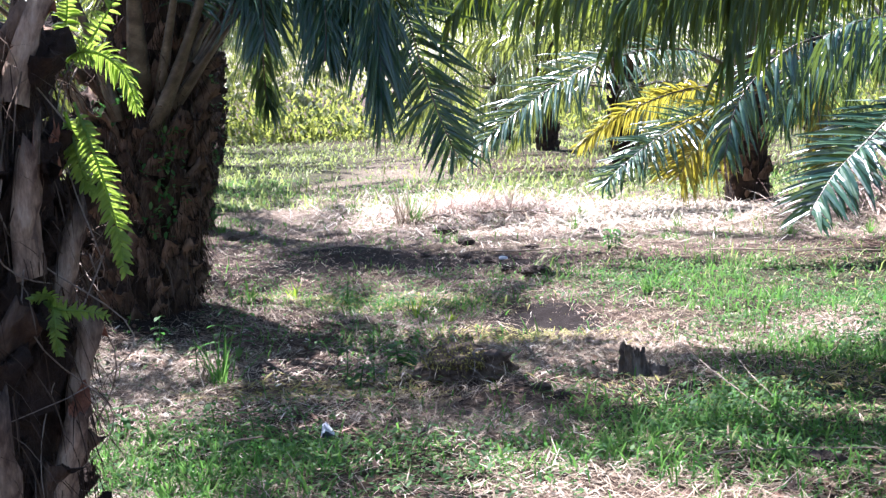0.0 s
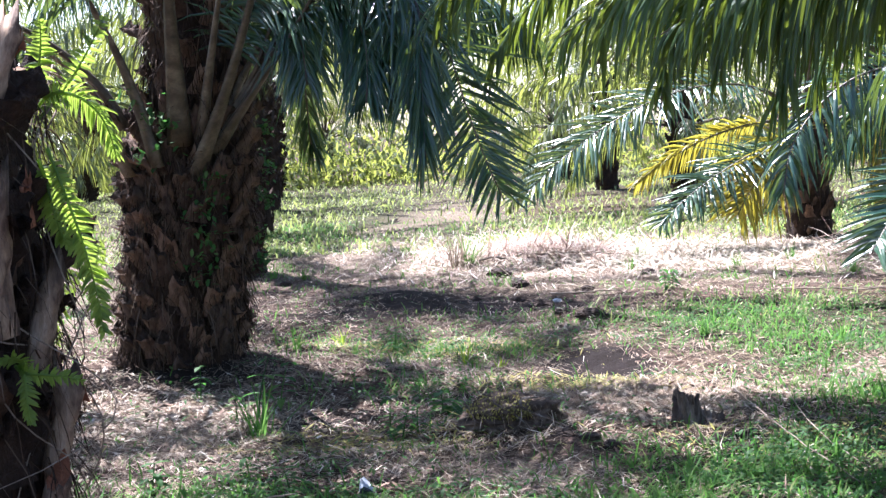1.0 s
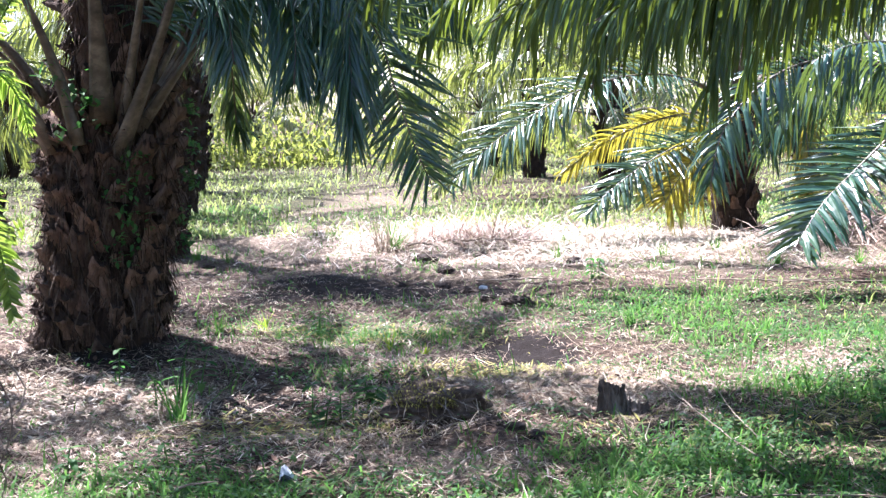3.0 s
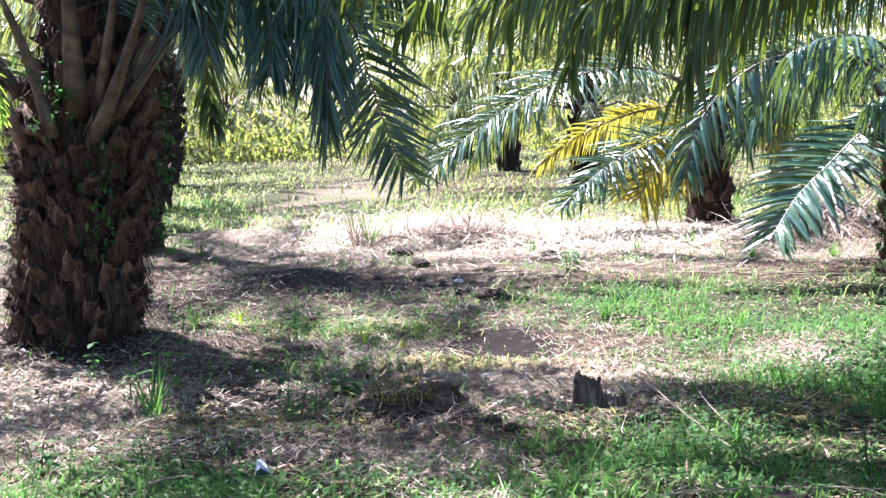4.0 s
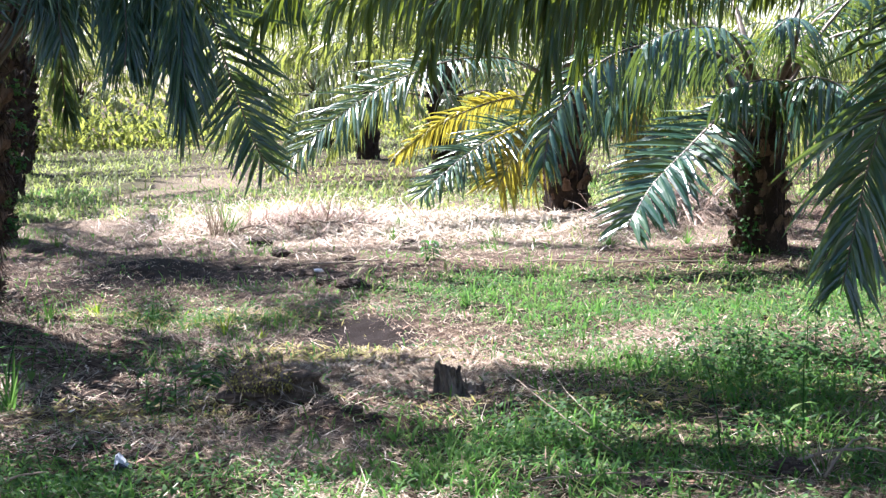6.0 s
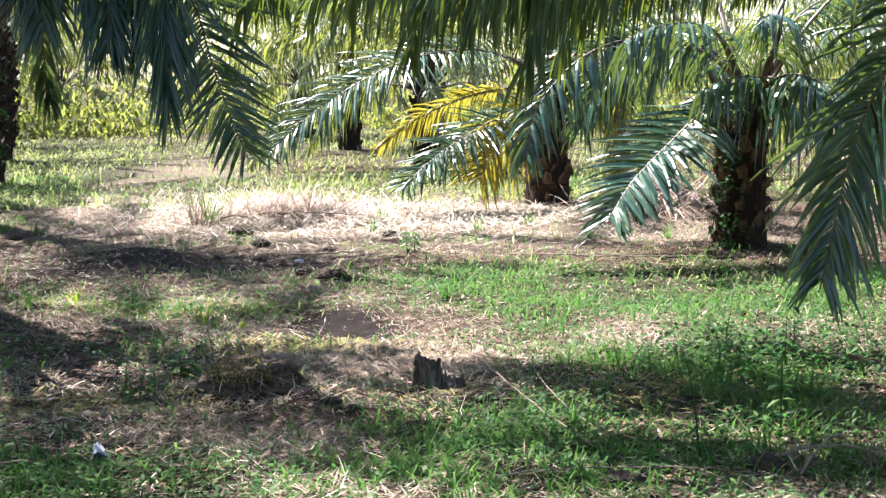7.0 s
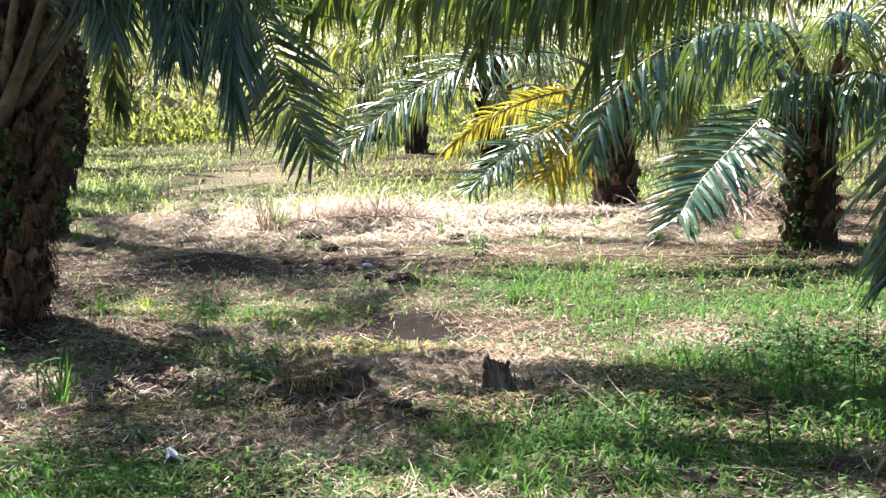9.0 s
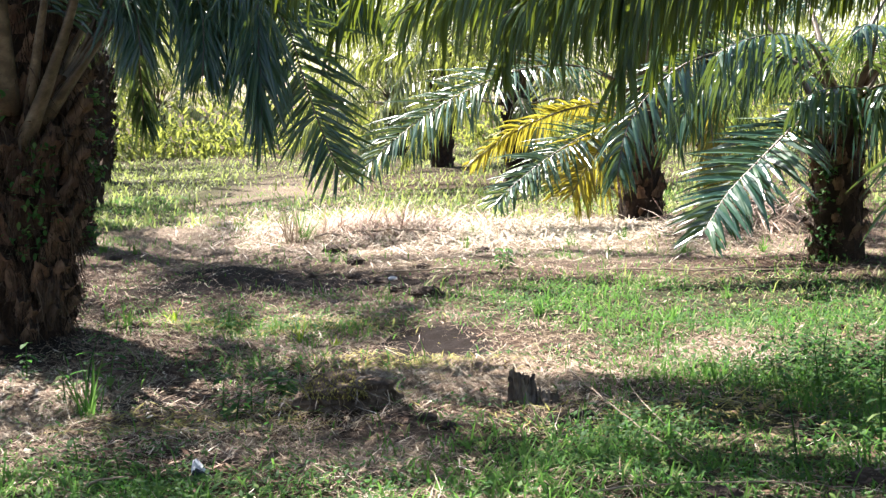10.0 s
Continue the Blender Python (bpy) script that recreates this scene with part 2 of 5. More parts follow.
def blades(base, heading, length, width, droop, rings, ridge=0.0, across=None, single=False):
    """Many bent, tapering blades at once. base, heading: n x 3; rings: (place along, share of the width); the last is the tip."""
    n = len(base)
    down = np.array([0, 0, -1.0])
    d, p = unit(heading), base.copy()
    verts, at = [], 0.0
    per = 3 if ridge else 2
    for s, w in rings:
        step = (s - at) * length[:, None]
        d = unit(d + down * (droop[:, None] * (s - at)))
        p = p + d * step
        at = s
        if across is not None:
            side = unit(across - (across * d).sum(1, keepdims=True) * d)
        else:
            side = unit(np.cross(d, down))
        half = side * (width * w / 2)[:, None]
        if w <= 0.0:
            verts.append(p[:, None])
        elif ridge:
            up = np.cross(side, d) * (width * w * ridge)[:, None]
            verts.append(np.stack([p - half, p + up, p + half], 1))
        else:
            verts.append(np.stack([p - half, p + half], 1))
    v = np.concatenate(verts, 1)
    count, faces, last = v.shape[1], [], len(rings) - 2
    unitf = []
    for k in range(last):
        for j in range(per - 1):
            unitf.append((k * per + j, k * per + j + 1, (k + 1) * per + j + 1, (k + 1) * per + j))
    for j in range(per - 1):
        unitf.append((last * per + j, last * per + j + 1, (last + 1) * per))
    if single:
        return v, unitf
    for i in range(n):
        o = i * count
        faces.extend(tuple(o + q for q in f) for f in unitf)
    return v.reshape(-1, 3), faces


FINE = [(0.0, 0.45), (0.18, 1.0), (0.45, 0.95), (0.75, 0.6), (1.0, 0.0)]
COARSE = [(0.0, 0.6), (0.45, 1.0), (1.0, 0.0)]


def leaflet_mesh(name, points, n, length, width, seed, mat, start=0.22, droop=2.2, fine=True, spread=0.35, single=False, flare=62, ref=(0, 0, 1.0)):
    rng = np.random.default_rng(seed)
    p = curve_through(points, 60)
    t = unit(np.gradient(p, axis=0))
    s = unit(np.cross(t, np.array(ref)))
    u = np.cross(s, t)
    bases, heads, lens, across = [], [], [], []
    for sign in (-1, 1):
        f = np.sort(start + (0.985 - start) * (np.arange(n) + rng.uniform(-0.3, 0.3, n) + 0.5) / n)
        k = np.clip((f * 59).astype(int), 0, 58)
        w = (f * 59 - k)[:, None]
        at = p[k] * (1 - w) + p[k + 1] * w
        rel = (f - start) / (1 - start)
        ang = np.radians(flare - 34 * rel + rng.normal(0, 9, n))[:, None]
        lift = rng.uniform(-spread, spread, n)[:, None] + 0.12
        heads.append(sign * s[k] * np.sin(ang) + t[k] * np.cos(ang) + u[k] * lift)
        bases.append(at)
        lens.append(length * (0.32 + 0.8 * np.sin(math.pi * np.clip(rel * 0.86 + 0.1, 0, 1))) * rng.uniform(0.65, 1.15, n))
        across.append(t[k] + 0.15 * rng.normal(size=(n, 3)))
    b, h, l, a = (np.concatenate(x) for x in (bases, heads, lens, across))
    m = len(b)
    v, f = blades(b, h, l, width * rng.uniform(0.8, 1.15, m), droop * rng.uniform(0.6, 1.5, m), FINE if fine else COARSE, 0.18 if fine else 0.0, a, single)
    if single:
        return v, f, b
    return mesh_of(name, v, f, mat)


def rachis_mesh(name, points, thick, sides=6, steps=26):
    p = curve_through(points, steps)
    f = np.linspace(0, 1, steps)
    r = thick * (0.10 + 0.42 * np.clip(1 - f / 0.75, 0, 1) + 0.48 * np.clip(1 - f / 0.28, 0, 1) ** 1.3)
    v, fc = tube(p, r, sides, 0.55)
    return mesh_of(name, v, fc, PETIOLE, True)


def add_frond(palm, points, seed, mat=None, n=85, length=0.8, width=0.042, thick=0.075, start=0.25, droop=2.2, fine=True, label="", spread=0.35, single=False, flare=62, ref=(0, 0, 1.0)):
    """A frond of its own through places in the world; single: each leaflet is a piece."""
    o = np.array(palm.matrix_basis.translation)
    local = [tuple(np.array(q) - o) for q in points]
    stem = part("frond", rachis_mesh("frond", local, thick), palm, label)
    if single:
        v, f, b = leaflet_mesh("leaflet", local, n, length, width, seed, mat or LEAF, start, droop, fine, spread, True, flare, ref)
        for k in range(len(b)):
            part("leaflet", mesh_of("leaflet", v[k] - b[k], f, mat or LEAF), stem, m=Matrix.Translation(b[k]))
    else:
        leaves = part("foliage", leaflet_mesh("foliage", local, n, length, width, seed, mat or LEAF, start, droop, fine, spread, False, flare, ref), stem)
        tagged(leaves, kind="stuff")
    return stem


def arched(elevation, length, sag):
    """Five places of a frond that leaves the origin towards +x and bows down."""
    out, x, z, e = [], 0.0, 0.0, radians(elevation)
    for k in range(5):
        out.append((x, 0.02 * k * k, z))
        x, z, e = x + length / 4 * math.cos(e), z + length / 4 * math.sin(e), e - radians(sag) / 3.2
    return out


KINDS = [(80, 5.2, 50), (66, 5.6, 68), (54, 5.6, 80), (40, 5.2, 88), (24, 4.6, 80), (6, 4.0, 66)]
FROND_NEAR = [(rachis_mesh("frond", arched(*k), 0.055), leaflet_mesh("foliage", arched(*k), 95, 0.85, 0.033, 20 + i, LEAF)) for i, k in enumerate(KINDS)]
FROND_FAR = [(rachis_mesh("frond", arched(*k), 0.055, 4, 9), leaflet_mesh("foliage", arched(*k), 60, 0.85, 0.045, 40 + i, LEAF_FAR, start=0.14, fine=False)) for i, k in enumerate(KINDS)]


def put_frond(palm, kinds, k, azimuth, at_z, out=0.15, scale=1.0, roll=0.0):
    a = radians(azimuth)
    m = pose(out * math.cos(a), out * math.sin(a), at_z, roll, 0, azimuth) @ Matrix.Scale(scale, 4)
    stem = part("frond", kinds[k][0], palm, m=m)
    tagged(part("foliage", kinds[k][1], stem), kind="stuff")
    return stem


def leaf_base_mesh(name, long, wide, thick, lean, mats, seed):
    """The stub that a cut frond leaves on the trunk: broad and thin at its foot, curving outwards, with a cut end."""
    rng = random.Random(seed)
    verts, faces = [], []
    rings = 5
    for k in range(rings):
        f = k / (rings - 1)
        cx, cz = lean * long * f ** 1.5, long * (f - 0.3)
        w, t = wide * (1 - 0.45 * f) / 2, thick * (0.55 + 0.45 * f) / 2
        for j in range(8):
            a = 2 * math.pi * j / 8
            y, x = w * math.cos(a), t * math.sin(a) * (1.25 if math.sin(a) > 0 else 0.8)
            y = y * (1 + rng.uniform(-0.06, 0.06))
            z = cz + (rng.uniform(-0.12, 0.12) * long * 0.35 if k == rings - 1 else 0)
            verts.append((cx + x + 0.02 * math.cos(a * 2) * t, y, z - 0.3 * x * f))
    for k in range(rings - 1):
        for j in range(8):
            q = (j + 1) % 8
            faces.append((k * 8 + j, (k + 1) * 8 + j, (k + 1) * 8 + q, k * 8 + q))
    top = (rings - 1) * 8
    mid = len(verts)
    c = np.mean(np.array(verts[top:top + 8]), 0)
    verts.append((c[0], c[1], c[2] - 0.02))
    faces += [(top + j, mid, top + (j + 1) % 8) for j in range(8)]
    me = mesh_of(name, verts, faces, mats, False)
    if len(me.materials) > 1:
        for p in me.polygons[-8:]:
            p.material_index = 1
    return me


BASE_ROUGH = [leaf_base_mesh("leaf_base", 0.22 + 0.03 * i, 0.2, 0.07, 0.18 + 0.08 * i, [BOOT, BOOT], i) for i in range(4)]


def stub_mesh(long, wide, seed, thick=0.045, narrow=0.62, lean=0.07, jag=0.06, mats=None, rings=12, sides=16, rough=0.22):
    """A leaf base with a lumpy, worn surface and a torn or slanting end."""
    verts, faces = [], []
    rng = random.Random(seed)
    for k in range(rings):
        f = k / (rings - 1)
        w, t = wide * (1 - narrow * f ** 1.3) / 2, thick * (0.6 + 0.4 * f)
        for j in range(sides):
            a = 2 * math.pi * j / sides
            x, y, z = t * math.sin(a) + lean * f ** 2, w * math.cos(a), long * (f - 0.35)
            n = noise.fractal(Vector((x * 14 + seed * 3, y * 14, z * 7)), 0.8, 2.0, 4)
            g = 1 + rough * n
            verts.append((x * g + 0.006 * n, y * g, z + (jag * (math.cos(a + seed) + rng.uniform(-0.8, 0.8)) if k == rings - 1 else 0)))
    for k in range(rings - 1):
        for j in range(sides):
            q = (j + 1) % sides
            faces.append((k * sides + j, (k + 1) * sides + j, (k + 1) * sides + q, k * sides + q))
    top, mid = (rings - 1) * sides, len(verts)
    c = np.mean(np.array(verts[top:top + sides]), 0)
    verts.append((c[0], c[1], c[2] - jag * 0.6))
    faces += [(top + j, mid, top + (j + 1) % sides) for j in range(sides)]
    me = mesh_of("leaf_base", verts, faces, mats or [BOOT_PALE, CUT], True)
    for p in me.polygons[-sides:]:
        p.material_index, p.use_smooth = 1, False
    return me


BASE_RAG = [stub_mesh(0.17 + 0.03 * i, 0.15 + 0.02 * i, 50 + i, 0.05, 0.45, 0.05 + 0.02 * i, 0.035, [BOOT, BARK], 8, 12, 0.5) for i in range(5)]
BASE_DARK = [stub_mesh(0.17 + 0.03 * i, 0.14 + 0.02 * i, 80 + i, 0.05, 0.45, 0.05 + 0.02 * i, 0.05, [BARK, BARK], 8, 12, 0.7) for i in range(4)]
BASE_FLAT = [stub_mesh(0.34 + 0.05 * i, 0.115 + 0.015 * i, 3 + i) for i in range(4)]


def trunk_mesh(radius, height, seed, sides=36, rings=30, flare=0.12, taper=0.12, tilt=0.0):
    verts, faces = [], []
    for k in range(rings):
        f = k / (rings - 1)
        z = -0.1 + (height + 0.1) * f
        for j in range(sides):
            a = 2 * math.pi * j / sides
            q = Vector((math.cos(a) * 2.2, math.sin(a) * 2.2, z * 2.4 + seed * 7.3))
            r = radius * (1 + flare * math.exp(-z * 5) - taper * f ** 2) * (1 + 0.16 * noise.fractal(q, 1.0, 2.0, 4))
            r *= 1.0 if k < rings - 2 else (0.6 if k == rings - 2 else 0.1)
            verts.append((r * math.cos(a) + tilt * z, r * math.sin(a), z))
    for k in range(rings - 1):
        for j in range(sides):
            q = (j + 1) % sides
            faces.append((k * sides + j, k * sides + q, (k + 1) * sides + q, (k + 1) * sides + j))
    return mesh_of("trunk", verts, faces, BARK, True)


def fibre_mesh(radius, height, count, seed, width=0.007, reach=0.25, low=0.02, tilt=0.0):
    """Loose dark fibres and roots that hang on a trunk."""
    rng = np.random.default_rng(seed)
    a, z = rng.uniform(0, 2 * math.pi, count), rng.uniform(low, height, count)
    out = np.stack([np.cos(a), np.sin(a), 0 * a], 1)
    r = radius * rng.uniform(0.98, 1.12, count)
    base = out * r[:, None]
    base[:, 2] = z
    base[:, 0] += tilt * z
    side = np.stack([-np.sin(a), np.cos(a), 0 * a], 1)
    head = out * rng.uniform(0.1, 0.9, (count, 1)) + side * rng.normal(0, 0.7, (count, 1))
    head[:, 2] = rng.normal(-0.2, 0.7, count)
    lng = reach * rng.uniform(0.3, 1.2, count)
    v, f = blades(base, head, lng, np.full(count, width) * rng.uniform(0.5, 1.5, count), rng.uniform(0.5, 3, count), [(0, 1), (0.4, 0.9), (0.75, 0.7), (1, 0)])
    return mesh_of("trunk_fibre", v, f, FIBRE)


def clothe(palm, radius, z0, z1, rows, around, meshes, seed, scale=1.0, lean=0.0, tilt=0.0):
    """Leaf bases in a spiral round the trunk."""
    rng = random.Random(seed)
    for k in range(rows):
        z = z0 + (z1 - z0) * k / max(rows - 1, 1)
        for j in range(around):
            a = 360 * (j + 0.5 * (k % 2)) / around + rng.uniform(-9, 9) + k * 7
            s = scale * rng.uniform(0.75, 1.2)
            rr = radius * rng.uniform(0.93, 1.04)
            m = pose(rr * math.cos(radians(a)) + tilt * z, rr * math.sin(radians(a)), z + rng.uniform(-0.06, 0.06), rng.uniform(-12, 12), lean + rng.uniform(-8, 14), a) @ Matrix.Scale(s, 4)
            part("leaf_base", meshes[rng.randrange(len(meshes))], palm, m=m)


# ---- the ground ----
def bell(x, y, cx, cy, rx, ry):
    return np.exp(-(((x - cx) / rx) ** 2 + ((y - cy) / ry) ** 2))


GREEN = [(2.1, 13.6, 1.0, 1.6, 1.0), (3.6, 13.2, 1.4, 1.6, 0.9), (5.0, 13.0, 1.2, 1.5, 0.8), (1.1, 8.2, 0.6, 0.8, 0.9), (-1.15, 7.8, 0.9, 0.8, 0.75),
         (2.2, 8.3, 0.9, 1.0, 0.85), (3.0, 9.9, 0.9, 1.0, 1.0), (0.1, 7.6, 0.5, 0.4, 0.5), (-0.1, 12.7, 0.8, 0.6, 0.75), (-1.0, 14.5, 1.5, 2.0, 0.35), (0.5, 11.2, 0.5, 0.3, 0.4), (1.8, 11.3, 0.5, 0.5, 0.25), (1.8, 10.0, 0.6, 0.5, 0.35), (1.9, 9.0, 0.9, 0.6, 0.3), (-0.4, 11.0, 0.5, 0.5, 0.4), (0.1, 9.8, 0.25, 0.25, 0.6), (-3.4, 30, 1.2, 9, 0.8), (0.4, 25, 1.4, 3, 0.5), (3.0, 17.3, 2.0, 0.8, 0.35), (0.5, 17.0, 1.5, 1.0, 0.25), (3.2, 7.5, 0.8, 0.7, 0.4), (5.5, 25, 3.0, 4, 0.5),
         (1.5, 27, 3.0, 4, 0.35), (-4.5, 38, 3.5, 12, 0.6), (6, 45, 8, 14, 0.8), (-4.2, 23.5, 0.7, 5, 0.7), (-12, 40, 6, 20, 0.8)]
DRY = [(0.7, 21.0, 2.2, 2.6, 1.0), (2.8, 19.6, 2.0, 1.8, 1.0), (1.5, 25, 3, 4, 0.5), (-1.6, 30, 1.5, 9, 0.9), (-1.9, 10.2, 0.8, 0.9, 0.6), (-5.2, 17.0, 1.6, 3.5, 1.0), (-7.5, 28, 2.5, 6, 1.0), (0.9, 10.4, 0.7, 0.6, 0.7), (2.65, 11.1, 0.4, 0.35, 0.9),
       (0.0, 12.6, 0.8, 0.8, 0.35), (0.2, 8.5, 0.6, 0.5, 0.5), (4.2, 17.6, 1.5, 1.2, 0.6), (-0.9, 27, 1.2, 3, 0.7), (0.5, 14.5, 2, 4, 0.2), (2.4, 7.4, 0.5, 0.4, 0.6), (4.9, 19.3, 1.0, 0.9, 0.9)]
# Open soil, plus patches painted dark in place of palm and pit shade
BARE_AND_SHADE = [(0.72, 11.9, 0.34, 0.75, 2.0), (0.3, 9.35, 0.3, 0.2, 0.5), (-2.2, 11.8, 0.85, 0.8, 0.8), (-1.1, 16.7, 0.5, 0.35, 0.8), (-2.2, 23.5, 0.5, 0.6, 0.9),
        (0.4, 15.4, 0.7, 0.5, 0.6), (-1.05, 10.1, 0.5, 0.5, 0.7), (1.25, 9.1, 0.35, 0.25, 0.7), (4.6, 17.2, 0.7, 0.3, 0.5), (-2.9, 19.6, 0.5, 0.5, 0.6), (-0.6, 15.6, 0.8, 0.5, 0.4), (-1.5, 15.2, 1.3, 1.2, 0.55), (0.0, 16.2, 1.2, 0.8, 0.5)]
HUMPS = [(0.12, 9.6, 0.3, 0.2, 0.07), (0.36, 9.15, 0.22, 0.2, 0.04), (0.62, 9.0, 0.35, 0.2, 0.03), (0.72, 11.9, 0.28, 0.5, -0.1), (-1.1, 16.6, 0.45, 0.5, 0.07), (0.6, 20.8, 0.8, 0.9, 0.12),
         (-2.25, 12.2, 0.95, 0.95, 0.1), (4.85, 15.7, 0.9, 0.9, 0.08), (0.8, 14.5, 0.25, 0.2, 0.05), (4.2, 18.6, 1.0, 0.5, 0.08), (4.9, 19.4, 0.8, 0.7, 0.35)]


def total(spots, x, y):
    return np.clip(sum(w * bell(x, y, cx, cy, rx, ry) for cx, cy, rx, ry, w in spots), 0, 1)


def ripple(x, y):
    return 0.018 * np.sin(2.1 * x + 0.7 * y) * np.sin(1.3 * y - 0.4 * x) + 0.012 * np.sin(5.3 * x + 1.9) * np.sin(4.1 * y + 0.6 * x) + 0.006 * np.sin(11.7 * x - 3 * y) * np.sin(9.1 * y + 2 * x)


def lie(x, y):
    """The height of the ground."""
    near = np.clip((60 - y) / 20, 0, 1)
    return sum(h * bell(x, y, cx, cy, rx, ry) for cx, cy, rx, ry, h in HUMPS) + ripple(x, y) * near


XS = np.r_[-600, -250, -110, -50, -25, np.arange(-14, -5, 0.3), np.arange(-5, 6.5, 0.05), np.arange(6.5, 15, 0.4), 25, 50, 110, 250, 600]
YS = np.r_[-600, -200, -60, -20, np.arange(-8, 5, 0.5), np.arange(5, 16, 0.05), np.arange(16, 24, 0.1), np.arange(24, 40, 0.25), np.arange(40, 80, 2.0), 110, 200, 600]
GX, GY = np.meshgrid(XS, YS)
GZ = lie(GX, GY)
for i, j in zip(*np.nonzero((GX > -6) & (GX < 8) & (GY > 5) & (GY < 30))):
    q = Vector((GX[i, j], GY[i, j], 0.0))
    GZ[i, j] += 0.022 * noise.fractal(q * 3.5, 0.9, 2.1, 3) + (0.012 * noise.fractal(q * 11, 0.9, 2.1, 2) if GY[i, j] < 16 else 0)


def level(x, y):
    """The height of the finished ground sheet."""
    x, y = np.asarray(x, float), np.asarray(y, float)
    i, j = np.clip(np.searchsorted(YS, y) - 1, 0, len(YS) - 2), np.clip(np.searchsorted(XS, x) - 1, 0, len(XS) - 2)
    u, v = (x - XS[j]) / (XS[j + 1] - XS[j]), (y - YS[i]) / (YS[i + 1] - YS[i])
    return GZ[i, j] * (1 - u) * (1 - v) + GZ[i, j + 1] * u * (1 - v) + GZ[i + 1, j] * (1 - u) * v + GZ[i + 1, j + 1] * u * v


def make_ground():
    nx, ny = len(XS), len(YS)
    idx = np.arange(nx * ny).reshape(ny, nx)
    faces = np.stack([idx[:-1, :-1], idx[:-1, 1:], idx[1:, 1:], idx[1:, :-1]], -1).reshape(-1, 4)
    me = mesh_of("ground", np.stack([GX, GY, GZ], -1).reshape(-1, 3), faces.tolist(), GROUND, True)
    layer = me.color_attributes.new("cover", "FLOAT_COLOR", "POINT")
    # blue channel: open soil and painted shade together
    c = np.stack([total(GREEN, GX, GY), 0.12 + 0.88 * total(DRY, GX, GY), total(BARE_AND_SHADE, GX, GY), np.ones_like(GX)], -1)
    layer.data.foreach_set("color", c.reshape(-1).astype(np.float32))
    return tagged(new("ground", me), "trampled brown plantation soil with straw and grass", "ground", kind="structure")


make_ground()

# ---- palms ----
STEP_ALONG, STEP_ACROSS = np.array([-0.7, 7.95]), np.array([7.1, 3.5])
GROUP = "oil palms in rows"


def palm_at(x, y, label):
    return thing("oil_palm", x, y, 0.0, label, "palm tree", GROUP)


def crown(palm, kinds, height, count, seed, lowest=5, skip=(), scale=1.0, twist=137.5, first=0):
    """Fronds in a spiral; skip: ranges of azimuth in which the low ones are left out."""
    rng = random.Random(seed)
    for k in range(count):
        a = (k * twist + seed * 31) % 360
        f = k / (count - 1)
        kind = max(first, min(lowest, int(f * (lowest + 0.99))))
        if any(lo <= a <= hi and kind >= deg for lo, hi, deg in skip):
            continue
        put_frond(palm, kinds, kind, a + rng.uniform(-8, 8), height - 0.35 * f + 0.1, 0.12 + 0.15 * f, scale * rng.uniform(0.9, 1.1), rng.uniform(-14, 14))


# the palm beside the lane
A = palm_at(-2.25, 12.25, "stout oil palm with shaggy dark trunk beside lane")
LEAN = 0.1
part("trunk", trunk_mesh(0.37, 3.2, 1, taper=0.55, rings=44, tilt=LEAN), A)
clothe(A, 0.385, 0.08, 1.35, 12, 13, BASE_RAG, 5, 0.85, 3, LEAN)
clothe(A, 0.33, 1.35, 1.7, 3, 8, BASE_RAG, 6, 1.1, 6, LEAN)
part("trunk_fibre", fibre_mesh(0.405, 1.6, 4200, 3, 0.006, tilt=LEAN), A)
part("crown_fibre", fibre_mesh(0.32, 2.9, 1800, 4, 0.007, 0.3, 1.5, tilt=LEAN), A)
clothe(A, 0.26, 1.8, 2.8, 5, 7, BASE_RAG, 7, 1.2, 0, LEAN)
